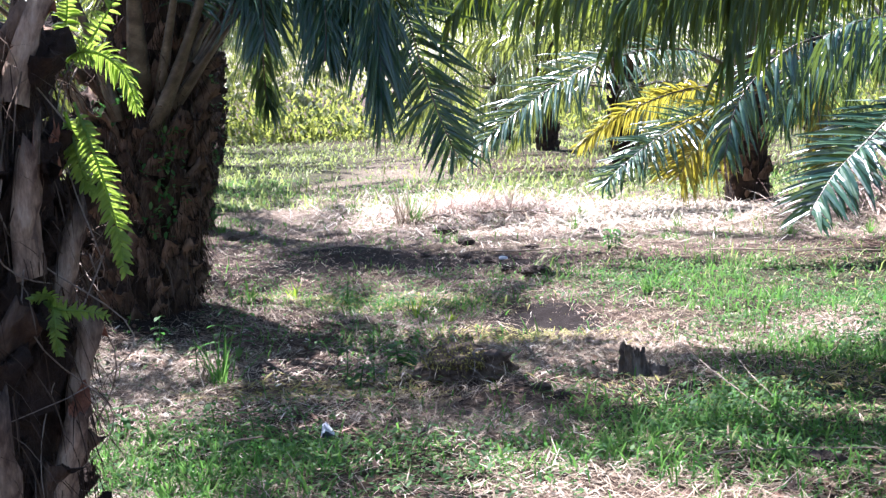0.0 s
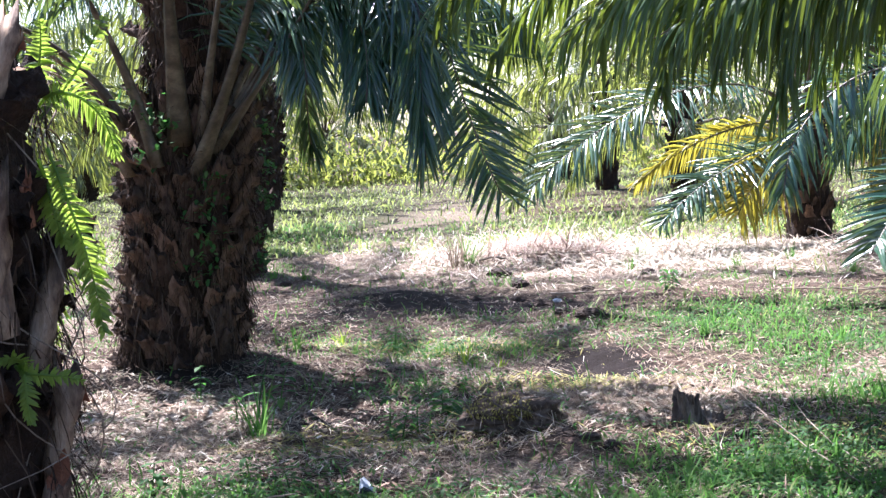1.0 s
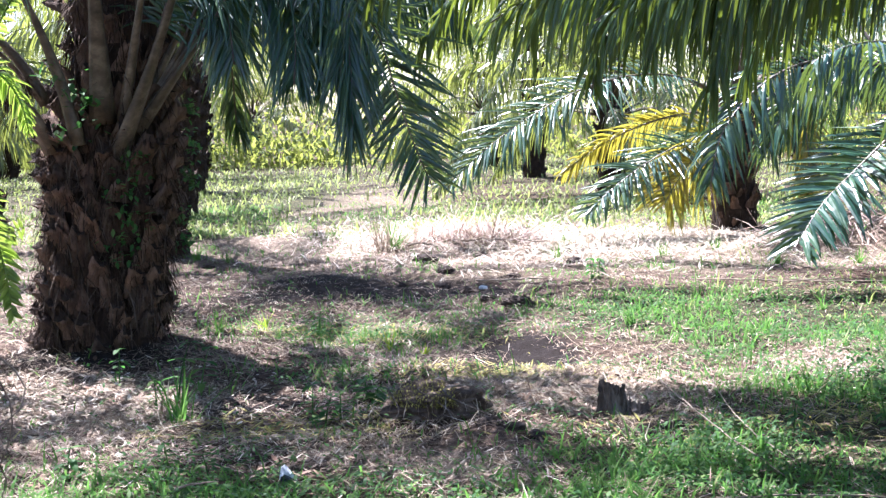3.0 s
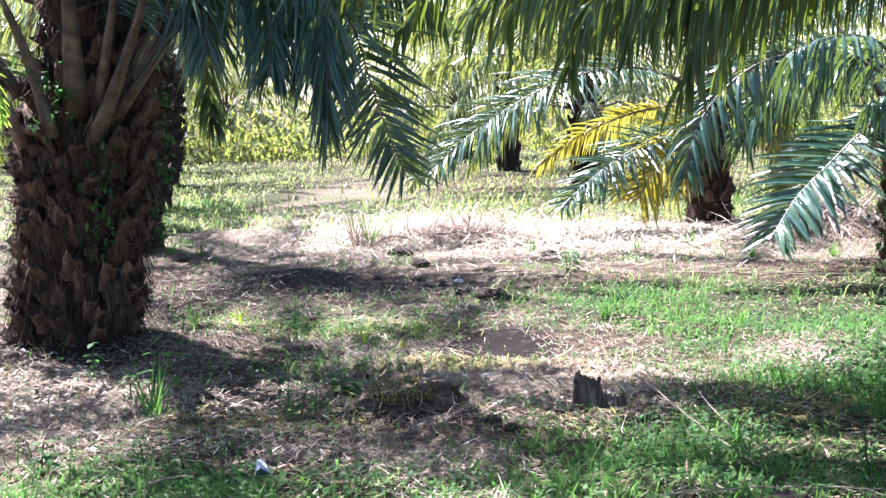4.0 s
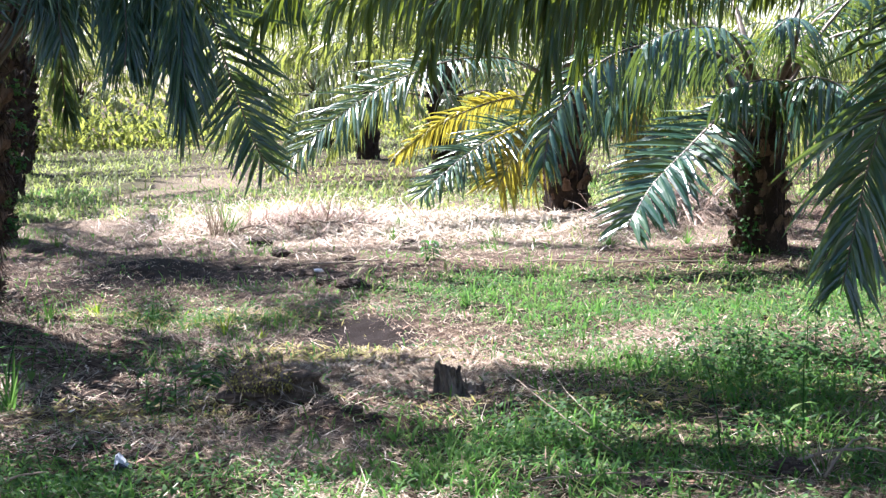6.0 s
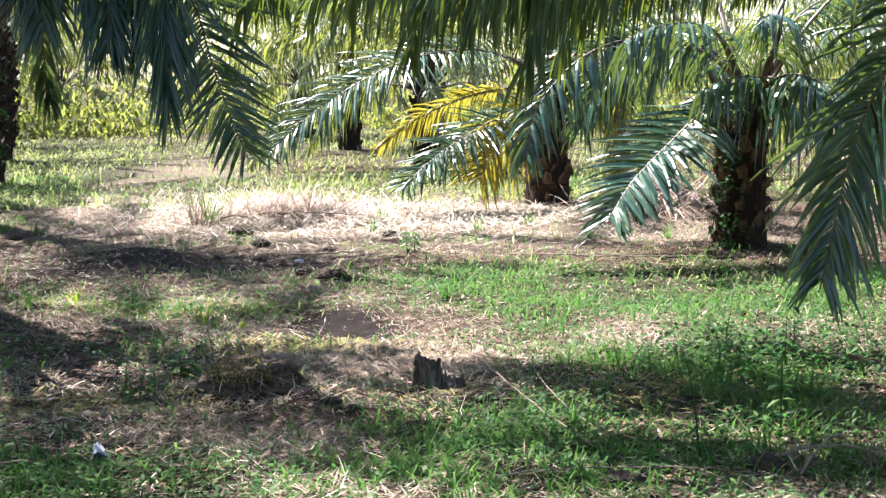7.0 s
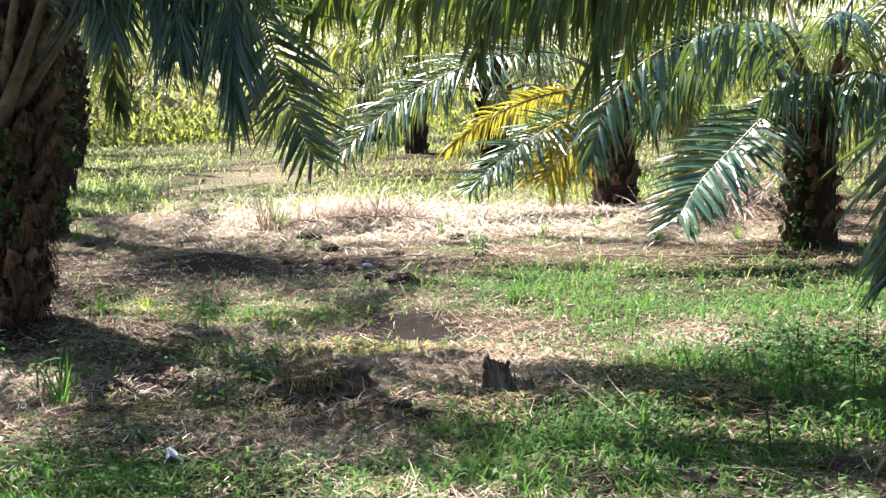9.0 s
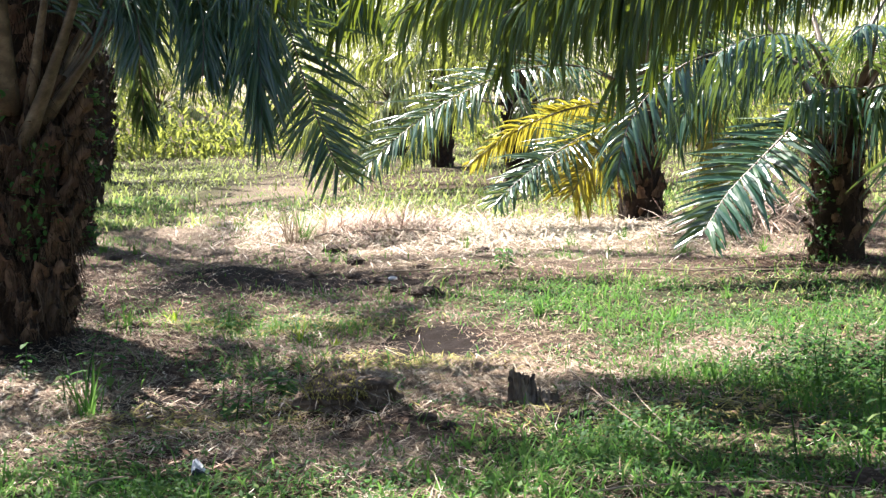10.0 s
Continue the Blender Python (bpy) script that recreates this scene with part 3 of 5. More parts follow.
A_FRONDS = [
    ([(-1.92, 11.99, 1.51), (-1.32, 11.74, 2.25), (-0.75, 11.5, 2.85), (-0.4, 11.36, 2.55), (-0.37, 11.16, 2.12), (-0.36, 11.06, 1.77), (-0.36, 11.01, 1.49)], 0.62),
    ([(-1.94, 11.99, 1.49), (-1.27, 11.84, 2.38), (-0.8, 11.6, 2.72), (-0.47, 11.46, 2.53), (-0.23, 11.46, 2.24), (-0.08, 11.36, 1.76), (0.04, 11.26, 1.4), (0.13, 11.26, 1.18)], 0.5),
    ([(-1.88, 12.04, 1.6), (-1.55, 11.9, 2.1), (-1.3, 11.85, 2.55), (-1.04, 11.76, 2.64), (-0.77, 11.56, 2.37), (-0.72, 11.36, 2.07), (-0.73, 11.26, 1.85)], 0.6),
    ([(-1.9, 12.1, 1.6), (-1.5, 12.05, 2.3), (-0.76, 11.96, 2.65), (-0.3, 11.86, 2.64), (0.1, 11.76, 2.51), (0.39, 11.66, 2.24)], 0.62),
    ([(-1.9, 12.05, 1.55), (-1.4, 11.9, 2.3), (-0.95, 11.75, 2.8), (-0.62, 11.6, 2.55), (-0.53, 11.45, 2.15), (-0.5, 11.4, 1.85)], 0.6),
    ([(-1.9, 12.04, 1.6), (-1.7, 11.95, 2.2), (-1.5, 11.9, 2.6), (-1.3, 11.85, 2.62), (-1.2, 11.75, 2.35), (-1.16, 11.7, 2.0)], 0.54),
    ([(-2.25, 11.86, 1.49), (-2.38, 11.76, 2.07), (-2.56, 11.56, 2.59), (-3.0, 11.0, 3.3), (-3.8, 10.0, 3.2)], 0.8),
    ([(-2.53, 12.16, 1.77), (-2.76, 12.06, 2.17), (-3.11, 11.86, 2.48), (-4.0, 11.4, 2.7), (-5.0, 11.0, 2.2)], 0.8),
    ([(-2.45, 11.95, 1.45), (-2.65, 11.75, 1.9), (-2.95, 11.5, 2.3), (-3.8, 10.9, 2.7), (-4.6, 10.4, 2.3)], 0.8),
    ([(-2.0, 11.88, 1.4), (-1.75, 11.7, 1.9), (-1.5, 11.5, 2.5), (-1.15, 11.0, 3.7), (-0.6, 10.4, 5.0)], 0.8),
    ([(-2.08, 11.86, 1.64), (-2.04, 11.6, 2.27), (-1.98, 11.3, 2.9), (-1.6, 10.6, 4.1), (-0.8, 9.8, 4.7)], 0.8),
    ([(-1.97, 11.96, 1.6), (-1.82, 11.76, 2.19), (-1.65, 11.5, 2.8), (-1.3, 11.15, 4.0), (-0.9, 10.8, 5.3)], 0.8),
]
SUNNY = (-0.3, -0.62, 0.72)    # fronds whose upper face leans towards the lane and the sun
LOOK = {0: (0.9, 48, (0.3, -0.9, 0.3)), 1: (0.35, 80, (-0.1, -0.75, 0.65)), 2: (1.2, 60, (-0.2, -0.8, 0.55)), 3: (2.6, 62, (0, 0, 1.0)), 4: (1.0, 56, (0.1, -0.8, 0.5)), 5: (1.0, 66, (-0.2, -0.8, 0.55))}
for i, (pts, lng) in enumerate(A_FRONDS):
    droop, flare, ref = LOOK.get(i, (2.2, 62, (0, 0, 1.0)))
    lng *= 1.08 if i < 6 else 1.0
    add_frond(A, pts, 100 + i, length=lng, n=104 if i < 3 else 84 if i == 5 else 36 if i in (9, 11) else 92, start=0.35, droop=droop, width=0.025, single=i < 3, spread=0.4, thick=0.08 if i < 6 else 0.092, flare=flare, ref=ref)
add_frond(A, [(-1.85, 12.3, 1.7), (-1.62, 12.5, 2.3), (-1.45, 12.7, 2.5), (-1.34, 12.9, 2.15), (-1.3, 13.0, 1.6)], 120, length=0.42, n=70, start=0.3, droop=1.6, width=0.026)
crown(A, FROND_NEAR, 3.1, 12, 1, 3, skip=[(280, 360, 0), (0, 25, 0)])
# extra fronds above the view, added to shade the ground before the palm
for k, (az, kind) in enumerate([(72, 1), (-42, 1), (-57, 1), (-86, 1)]):
    put_frond(A, FROND_NEAR, kind, az, 2.9, 0.1, 1.0)
for az, kind in [(-92, 2)]:
    put_frond(A, FROND_NEAR, kind, az, 3.0, 0.1, 1.15, 10)

part("dry_flower_stalk", fibre_mesh(0.07, 0.22, 420, 71, 0.006, 0.12), A, "dry brown fibrous flower cluster", pose(-0.42, -0.32, 1.75))
for pts in ([(0.32, -0.1, 1.7), (0.42, -0.14, 2.15), (0.5, -0.1, 2.6)], [(-0.3, -0.2, 1.8), (-0.55, -0.3, 2.15), (-0.9, -0.4, 2.45)]):
    v, f = tube(curve_through(pts, 12), np.linspace(0.045, 0.025, 12), 8, 0.4)
    part("dry_petiole", mesh_of("dry_petiole", v, f, BOOT_PALE, True), A, "bleached dry frond stalk")

# the nearest palm
N = palm_at(-1.15, 4.2, "old oil palm trunk with cut pale leaf bases and fern")
part("trunk", trunk_mesh(0.335, 1.92, 2, 48, 40), N)
clothe(N, 0.31, 0.15, 1.72, 6, 9, BASE_RAG, 13, 0.65)
clothe(N, 0.315, 0.2, 1.74, 10, 11, BASE_DARK, 14, 0.7)
# the bleached bases of cut fronds on the side of the lane
for az, z, size, k, turn, out in [(-47, 1.66, 0.8, 3, 4, 0.345), (-27, 1.74, 0.7, 0, -14, 0.35), (-30, 1.40, 0.66, 2, 5, 0.36), (-10, 1.26, 0.6, 1, -6, 0.355), (-4, 1.03, 0.72, 0, 4, 0.36), (-44, 0.8, 0.8, 2, 8, 0.35), (-16, 0.82, 0.6, 3, -8, 0.35), (-60, 1.2, 0.8, 1, 5, 0.34)]:
    part("leaf_base", BASE_FLAT[k], N, "bleached leaf base with rusty cut end", pose(out * math.cos(radians(az)), out * math.sin(radians(az)), z, turn, 0, az) @ Matrix.Scale(size, 4))
CUT_FACE = stub_mesh(0.1, 0.06, 31, 0.012, 0.5, 0.02, 0.02, [CUT, CUT])
for az, z, size, turn in [(-46, 1.81, 1.0, -8), (-19, 1.54, 0.95, 12)]:
    part("cut_face", CUT_FACE, N, "rusty orange cut end of a leaf base", pose(0.385 * math.cos(radians(az)), 0.385 * math.sin(radians(az)), z, turn, 0, az) @ Matrix.Scale(size, 4))
rng = np.random.default_rng(61)
for k in range(26):
    a0, z0 = radians(rng.uniform(-110, 60)), rng.uniform(0.5, 1.9)
    steps = [(0.39 + 0.045 * math.sin(2.2 * q + k), a0 + q * rng.uniform(-0.25, 0.3), z0 - 0.17 * q + rng.normal(0, 0.05)) for q in range(4)]
    v, f = tube(curve_through([(q * math.cos(a), q * math.sin(a), z) for q, a, z in steps], 14), np.linspace(0.0022, 0.001, 14), 5)
    part("aerial_root", mesh_of("aerial_root", v, f, TWIG, True), N)
part("trunk_fibre", fibre_mesh(0.34, 1.85, 4200, 8, 0.003, 0.2), N)
crown(N, FROND_NEAR, 2.1, 12, 4, 1, skip=[(60, 170, 0)])

B = palm_at(-3.12, 20.1, "oil palm with dark ferny trunk in the row")
part("trunk", trunk_mesh(0.27, 3.0, 3, taper=0.45), B)
clothe(B, 0.25, 0.1, 1.6, 7, 7, BASE_DARK, 22, 0.85)
clothe(B, 0.19, 1.6, 2.7, 5, 6, BASE_DARK, 25, 0.85)
clothe(B, 0.24, 0.15, 1.6, 5, 5, BASE_RAG, 24, 0.75)
part("trunk_fibre", fibre_mesh(0.25, 2.6, 1500, 23), B)
crown(B, FROND_NEAR, 3.0, 24, 3, 4, skip=[(270, 360, 1), (180, 270, 4), (0, 60, 2)])
# extra high fronds, added to dapple the lane at y 14-17 with shade
for az, kind in [(-82, 2), (-74, 1), (-66, 2), (-59, 2), (-50, 2), (-38, 1)]:
    put_frond(B, FROND_NEAR, kind, az, 3.0, 0.1, 1.05)

D = palm_at(4.8, 15.75, "oil palm with mossy dark trunk and drooping fronds")
part("trunk", trunk_mesh(0.23, 1.5, 5), D)
clothe(D, 0.22, 0.1, 1.4, 9, 8, BASE_RAG, 32, 0.65)
part("trunk_fibre", fibre_mesh(0.25, 1.4, 500, 33), D)
FACING = (0.0, 1.0, 0.35)      # fronds whose blade hangs across the view of the lane
add_frond(D, [(4.95, 15.6, 1.55), (4.82, 15.5, 1.64), (4.25, 15.06, 1.39), (3.79, 14.66, 1.09), (3.37, 14.36, 0.76), (3.13, 14.16, 0.46)], 201, length=0.62, n=66, start=0.25, droop=0.35, width=0.05, single=True, flare=78, ref=SUNNY, spread=0.25)
add_frond(D, [(4.8, 15.6, 1.55), (4.66, 15.56, 1.7), (4.05, 15.46, 2.0), (3.4, 15.26, 1.98), (2.9, 15.0, 1.7), (2.62, 14.8, 1.35), (2.5, 14.6, 0.95)], 202, length=0.62, n=70, start=0.2, droop=1.3, width=0.036, single=True, flare=74, ref=(-0.1, -0.85, 0.5), spread=0.3)
add_frond(D, [(4.95, 15.6, 1.45), (4.8, 15.2, 1.66), (4.45, 14.95, 1.66), (4.1, 14.75, 1.55)], 203, length=0.66, n=20, start=0.05, droop=3.2, width=0.06, single=True, spread=0.25)
add_frond(D, [(4.9, 15.5, 1.4), (4.95, 15.0, 1.68), (5.1, 14.5, 1.62), (5.2, 14.1, 1.3)], 204, length=0.95, n=36, start=0.05, droop=3.2, width=0.052)
add_frond(D, [(5.0, 15.6, 1.7), (5.7, 14.9, 2.1), (6.2, 14.3, 1.7), (6.4, 13.9, 0.9)], 205, LEAF_OVER, length=0.75, n=80, start=0.15, droop=1.6, width=0.036)
add_frond(D, [(4.75, 15.7, 1.6), (4.3, 15.9, 2.0), (3.7, 16.0, 1.8), (3.3, 16.0, 1.2)], 206, LEAF, length=0.7, n=55, start=0.15, droop=1.4, width=0.036, ref=SUNNY)
add_frond(D, [(4.75, 15.6, 1.6), (4.63, 15.46, 1.75), (4.27, 14.96, 2.09), (3.75, 14.56, 2.13), (3.26, 14.16, 1.95)], 207, LEAF, length=0.75, n=38, start=0.15, droop=2.6, width=0.04, ref=(-0.3, -0.3, 0.9))
add_frond(D, [(4.9, 15.6, 1.6), (4.95, 15.2, 2.0), (4.75, 14.6, 2.2), (4.4, 14.1, 2.1)], 208, length=0.8, n=40, start=0.15, droop=2.8, width=0.04)
crown(D, FROND_NEAR, 1.55, 12, 8, 3, skip=[(170, 300, 0), (150, 330, 2)], first=2)

C = palm_at(4.15, 22.2, "oil palm with brown trunk and yellowing low fronds")
part("trunk", trunk_mesh(0.27, 1.7, 6), C)
clothe(C, 0.26, 0.1, 1.5, 8, 8, BASE_RAG, 42, 0.7)
part("trunk_fibre", fibre_mesh(0.3, 1.5, 400, 43), C)
add_frond(C, [(3.99, 21.75, 1.6), (2.32, 20.44, 1.98), (1.09, 19.87, 1.43), (0.3, 19.49, 0.77)], 301, length=0.72, n=84, start=0.2, droop=0.6, width=0.034, single=True, flare=72, ref=SUNNY)
add_frond(C, [(3.99, 21.75, 1.53), (3.18, 21.35, 1.51), (2.29, 20.95, 1.2), (1.72, 20.65, 0.83)], 302, LEAF_YELLOW, length=0.36, n=60, start=0.25, droop=0.9, width=0.033, single=True, ref=FACING)
add_frond(C, [(3.99, 21.75, 1.31), (3.17, 20.65, 1.16), (2.41, 20.16, 0.76), (1.93, 19.87, 0.37)], 303, length=0.62, n=70, start=0.2, droop=0.4, width=0.036, flare=72, ref=SUNNY, single=True)
add_frond(C, [(3.99, 21.75, 1.31), (3.56, 20.85, 1.18), (3.24, 20.65, 0.84), (2.96, 20.46, 0.43)], 304, LEAF_YELLOW, length=0.8, n=69, start=0.15, droop=0.6, width=0.038, flare=72, ref=FACING)
add_frond(C, [(4.3, 21.9, 1.7), (4.6, 21.3, 1.95), (4.78, 20.8, 1.3), (4.75, 20.6, 0.45)], 305, LEAF_YELLOW, length=0.6, n=80, start=0.2, droop=1.6, width=0.030, ref=FACING)
crown(C, FROND_NEAR, 1.6, 20, 10, 4, skip=[(80, 230, 1), (230, 300, 3)])

# the palm that overhangs the lane from the other side
R = palm_at(5.4, 8.0, "oil palm whose fronds overhang the lane")
part("trunk", trunk_mesh(0.3, 2.1, 7), R)
clothe(R, 0.3, 0.1, 1.8, 8, 7, BASE_ROUGH, 52, 0.7)
add_frond(R, [(5.3, 8.3, 1.9), (4.75, 9.4, 2.5), (4.07, 9.96, 2.05), (3.62, 10.16, 0.96), (3.5, 10.16, 0.4)], 401, LEAF, length=0.72, n=100, start=0.3, droop=0.9, width=0.036, single=True, flare=74, ref=(-0.45, -0.7, 0.55))
add_frond(R, [(5.3, 8.0, 2.0), (3.9, 8.0, 2.8), (2.5, 8.1, 2.78), (1.4, 8.3, 2.5), (0.6, 8.5, 2.2)], 402, LEAF_OVER, length=0.9, n=85, start=0.2, droop=2.2, width=0.03, single=True, spread=0.8)
add_frond(R, [(5.3, 8.1, 2.0), (4.0, 8.9, 2.9), (2.5, 9.8, 2.78), (1.3, 10.5, 2.53), (0.5, 11.0, 2.18)], 403, LEAF_OVER, length=0.9, n=120, start=0.2, droop=2.4, width=0.034, spread=0.8)
add_frond(R, [(5.3, 8.0, 2.0), (4.62, 9.11, 3.12), (3.03, 9.56, 3.01), (1.96, 9.9, 2.38), (1.68, 9.9, 1.65)], 406, LEAF_OVER, length=0.75, n=110, start=0.3, droop=1.8, width=0.034, spread=0.6)
add_frond(R, [(5.3, 8.1, 2.0), (4.5, 9.56, 3.18), (2.58, 10.13, 3.06), (1.34, 10.36, 2.44), (1.07, 10.36, 1.71)], 407, LEAF_OVER, length=0.6, n=110, start=0.3, droop=1.6, width=0.034, spread=0.6)
add_frond(R, [(5.3, 8.3, 2.0), (4.7, 9.3, 2.7), (3.9, 9.9, 2.75), (3.3, 10.15, 2.5), (3.0, 10.2, 2.2)], 408, LEAF_OVER, length=0.6, n=110, start=0.25, droop=1.8, width=0.034, spread=0.6)
add_frond(R, [(5.3, 8.2, 2.0), (4.5, 9.6, 2.9), (3.4, 10.8, 2.78), (2.5, 11.4, 2.38), (2.2, 11.5, 1.78)], 405, LEAF_OVER, length=0.75, n=110, start=0.25, droop=1.8, width=0.034, spread=0.6)
add_frond(R, [(5.3, 8.0, 2.0), (4.4, 8.87, 3.17), (2.51, 9.81, 3.28), (0.52, 10.65, 2.86), (-0.32, 11.07, 2.39)], 410, LEAF_OVER, length=0.85, n=110, start=0.3, droop=2.0, width=0.034, spread=0.7)
add_frond(R, [(5.3, 8.1, 2.0), (4.3, 9.39, 3.07), (2.51, 10.44, 3.0), (0.62, 11.28, 2.64), (0.05, 11.39, 2.0)], 409, LEAF_OVER, length=0.7, n=110, start=0.3, droop=1.8, width=0.034, spread=0.6)
add_frond(R, [(5.3, 8.0, 2.0), (4.39, 8.66, 2.89), (2.81, 8.6, 2.78), (1.96, 8.62, 2.45), (1.6, 8.62, 2.27), (1.42, 8.77, 1.99)], 411, LEAF_OVER, length=0.55, n=110, start=0.35, droop=2.2, width=0.03, spread=0.5)
add_frond(R, [(5.3, 8.0, 2.0), (3.9, 8.2, 2.85), (2.4, 8.4, 2.65), (1.6, 8.56, 2.34), (1.25, 8.66, 2.22), (0.9, 8.86, 2.05)], 412, LEAF_OVER, length=0.6, n=120, start=0.35, droop=2.2, width=0.03, spread=0.6)
# 413 and 414 pass unseen overhead, added only to shade the near ground
add_frond(R, [(5.3, 8.0, 2.1), (4.19, 8.87, 3.28), (2.62, 9.5, 3.49), (1.25, 10.13, 3.33), (0.2, 10.55, 3.02)], 413, LEAF_OVER, length=0.75, n=90, start=0.25, droop=1.5, width=0.034)
add_frond(R, [(5.3, 8.0, 2.1), (4.19, 8.55, 3.38), (2.62, 8.87, 3.59), (1.25, 9.29, 3.49), (0.31, 9.6, 3.17)], 414, LEAF_OVER, length=0.75, n=80, start=0.25, droop=1.5, width=0.034)
add_frond(R, [(5.3, 8.0, 2.0), (4.2, 9.0, 2.95), (2.9, 9.6, 2.73), (1.9, 10.1, 2.43), (1.2, 10.5, 2.13)], 415, LEAF_OVER, length=0.75, n=100, start=0.3, droop=2.4, width=0.034, spread=0.7)
add_frond(R, [(5.3, 8.0, 2.0), (4.2, 8.9, 2.95), (2.7, 9.6, 2.95), (1.75, 10.1, 2.5), (1.4, 10.3, 1.9)], 416, LEAF_OVER, length=0.7, n=100, start=0.3, droop=1.8, width=0.034, spread=0.6)
crown(R, FROND_NEAR, 2.4, 14, 14, 2)
# extra high fronds, added to shade the ground rather than to be seen
for az, kind in [(100, 1), (180, 1)]:
    put_frond(R, FROND_NEAR, kind, az, 2.5, 0.1, 1.1)

# the rest of the plantation: three kinds, repeated along the rows
FAR = []
for i in range(3):
    p = palm_at(-4.2, 28.2, "oil palm with dark trunk in the plantation") if i == 0 else palm_at(*((3.45, 30.2), (-9.4, 8.75))[i - 1], "oil palm with dark trunk in the plantation")
    tall = 3.0 if i == 0 else 1.75
    part("trunk", trunk_mesh(0.26, tall, 10 + i, 20, 16), p)
    clothe(p, 0.25, 0.15, tall - 0.3, 8 if i == 0 else 6, 7, BASE_DARK, 60 + i, 1.0)
    crown(p, FROND_FAR, tall, 28, 15 + 3 * i, 5, scale=0.88, skip=[(250, 360, 4), (0, 80, 4)] if i == 0 else ())
    FAR.append(p)
G = copy_thing(FAR[2], pose(-9.9, 16.7, 0, 0, 0, 30))
add_frond(G, [(-9.6, 16.6, 2.2), (-7.4, 16.2, 3.0), (-5.3, 15.6, 2.7), (-4.0, 15.2, 2.05), (-3.35, 15.0, 1.3)], 501, LEAF_FAR, length=0.7, n=80, start=0.25, droop=0.7, width=0.036, flare=74, ref=SUNNY)
add_frond(G, [(-9.6, 16.8, 2.2), (-7.4, 17.5, 2.8), (-5.6, 18.0, 2.4), (-4.6, 18.2, 1.6), (-4.2, 18.2, 0.9)], 502, LEAF_FAR, length=0.7, n=92, start=0.25, droop=1.6, width=0.033)
for k in (3, 4, 5, 6):
    copy_thing(FAR[0], pose(-2.1 - 1.04 * k, 12.25 + 7.95 * k + 0.2 * (k % 2), 0, 0, 0, 6 * k - 26))
taken = {(0, 3), (0, 4), (0, 5), (0, 6), (-1, 1), (2, 2), (3, 3), (3, 4), (0, -2), (0, -1), (0, 0), (0, 1), (0, 2), (1, -1), (1, 0), (1, 1), (1, 2), (-1, 0)}
rng = random.Random(77)
for j in range(-3, 5):
    for i in range(-2, 8):
        if (j, i) in taken:
            continue
        x, y = np.array([-2.25, 12.25]) + i * STEP_ALONG + j * STEP_ACROSS
        if y < -4 or y > (70 if x < 0 else 50) or abs(x) > 8 + 0.5 * max(y, 0):
            continue
        copy_thing(FAR[rng.randrange(3)], pose(x + rng.uniform(-0.3, 0.3), y + rng.uniform(-0.4, 0.4), 0, 0, 0, rng.uniform(0, 360)))

# ---- far woods that close the place ----
def leaf_cloud(name, n, seed, spots, size, mat, label):
    """Many single leaves, loosely heaped about given spots (x, y, z, reach across, reach up)."""
    rng = np.random.default_rng(seed)
    sp = np.array(spots)[rng.integers(0, len(spots), n)]
    b = sp[:, :3] + rng.normal(size=(n, 3)) * np.stack([sp[:, 3], sp[:, 3], sp[:, 4]], 1)
    b[:, 2] = np.abs(b[:, 2])
    h = rng.normal(size=(n, 3))
    v, f = blades(b, h, size * rng.uniform(0.6, 1.4, n), size * 0.4 * rng.uniform(0.6, 1.3, n), rng.uniform(0, 1.5, n), [(0, 0.3), (0.4, 1.0), (1, 0)])
    return tagged(new(name, mesh_of(name, v, f, mat)), label, "vegetation", kind="stuff")


WOODS = [(-70 + 7 * k, 82 + 6 * math.sin(k * 2.1), 1.0, 3.5, 1.6) for k in range(21)] + [(-30 + 3 * k, 56 + 4 * math.sin(k * 1.3), 0.3, 1.6, 0.7) for k in range(24)] + [(-36 + 3.5 * k, 70 + 3 * math.sin(k * 1.7), 3.2, 2.2, 2.0) for k in range(22)]
leaf_cloud("far_woods", 76000, 5, WOODS, 0.3, LEAF_WOOD, "far green wood behind the plantation rows")


# ---- grass, litter and weeds ----
def scattered(n, seed, want, y0=6.0, y1=30.0, bias=1.6):
    """Places on the ground seen from the lane, thinned by want(x, y); nearer ones are denser."""
    rng = np.random.default_rng(seed)
    m = n * 6
    y = y0 + (y1 - y0) * rng.random(m) ** bias
    x = 0.12 + rng.uniform(-0.37, 0.47, m) * (y - 0.4)
    keep = rng.random(m) < want(x, y)
    x, y = x[keep][:n], y[keep][:n]
    clear = np.hypot(x + 2.25, y - 12.25) > 0.5
    x, y = x[clear], y[clear]
    return np.stack([x, y, level(x, y) - 0.004], 1), rng


LATTICE = np.random.default_rng(3).random((64, 64))


def clumpy(x, y, k=1.0):
    """Uneven patches between 0 and 1, at two scales."""
    out = 0.0
    for scale, share in ((1.3 * k, 0.62), (3.7 * k, 0.38)):
        u, v = x * scale + 17.3 * k, y * scale * 0.8 + 5.1
        i, j = np.floor(u).astype(int), np.floor(v).astype(int)
        f, g = u - i, v - j
        f, g = f * f * (3 - 2 * f), g * g * (3 - 2 * g)
        i, j = i % 63, j % 63
        out = out + share * (LATTICE[i, j] * (1 - f) * (1 - g) + LATTICE[i + 1, j] * f * (1 - g) + LATTICE[i, j + 1] * (1 - f) * g + LATTICE[i + 1, j + 1] * f * g)
    return np.clip((out - 0.5) * 1.7 + 0.5, 0, 1)


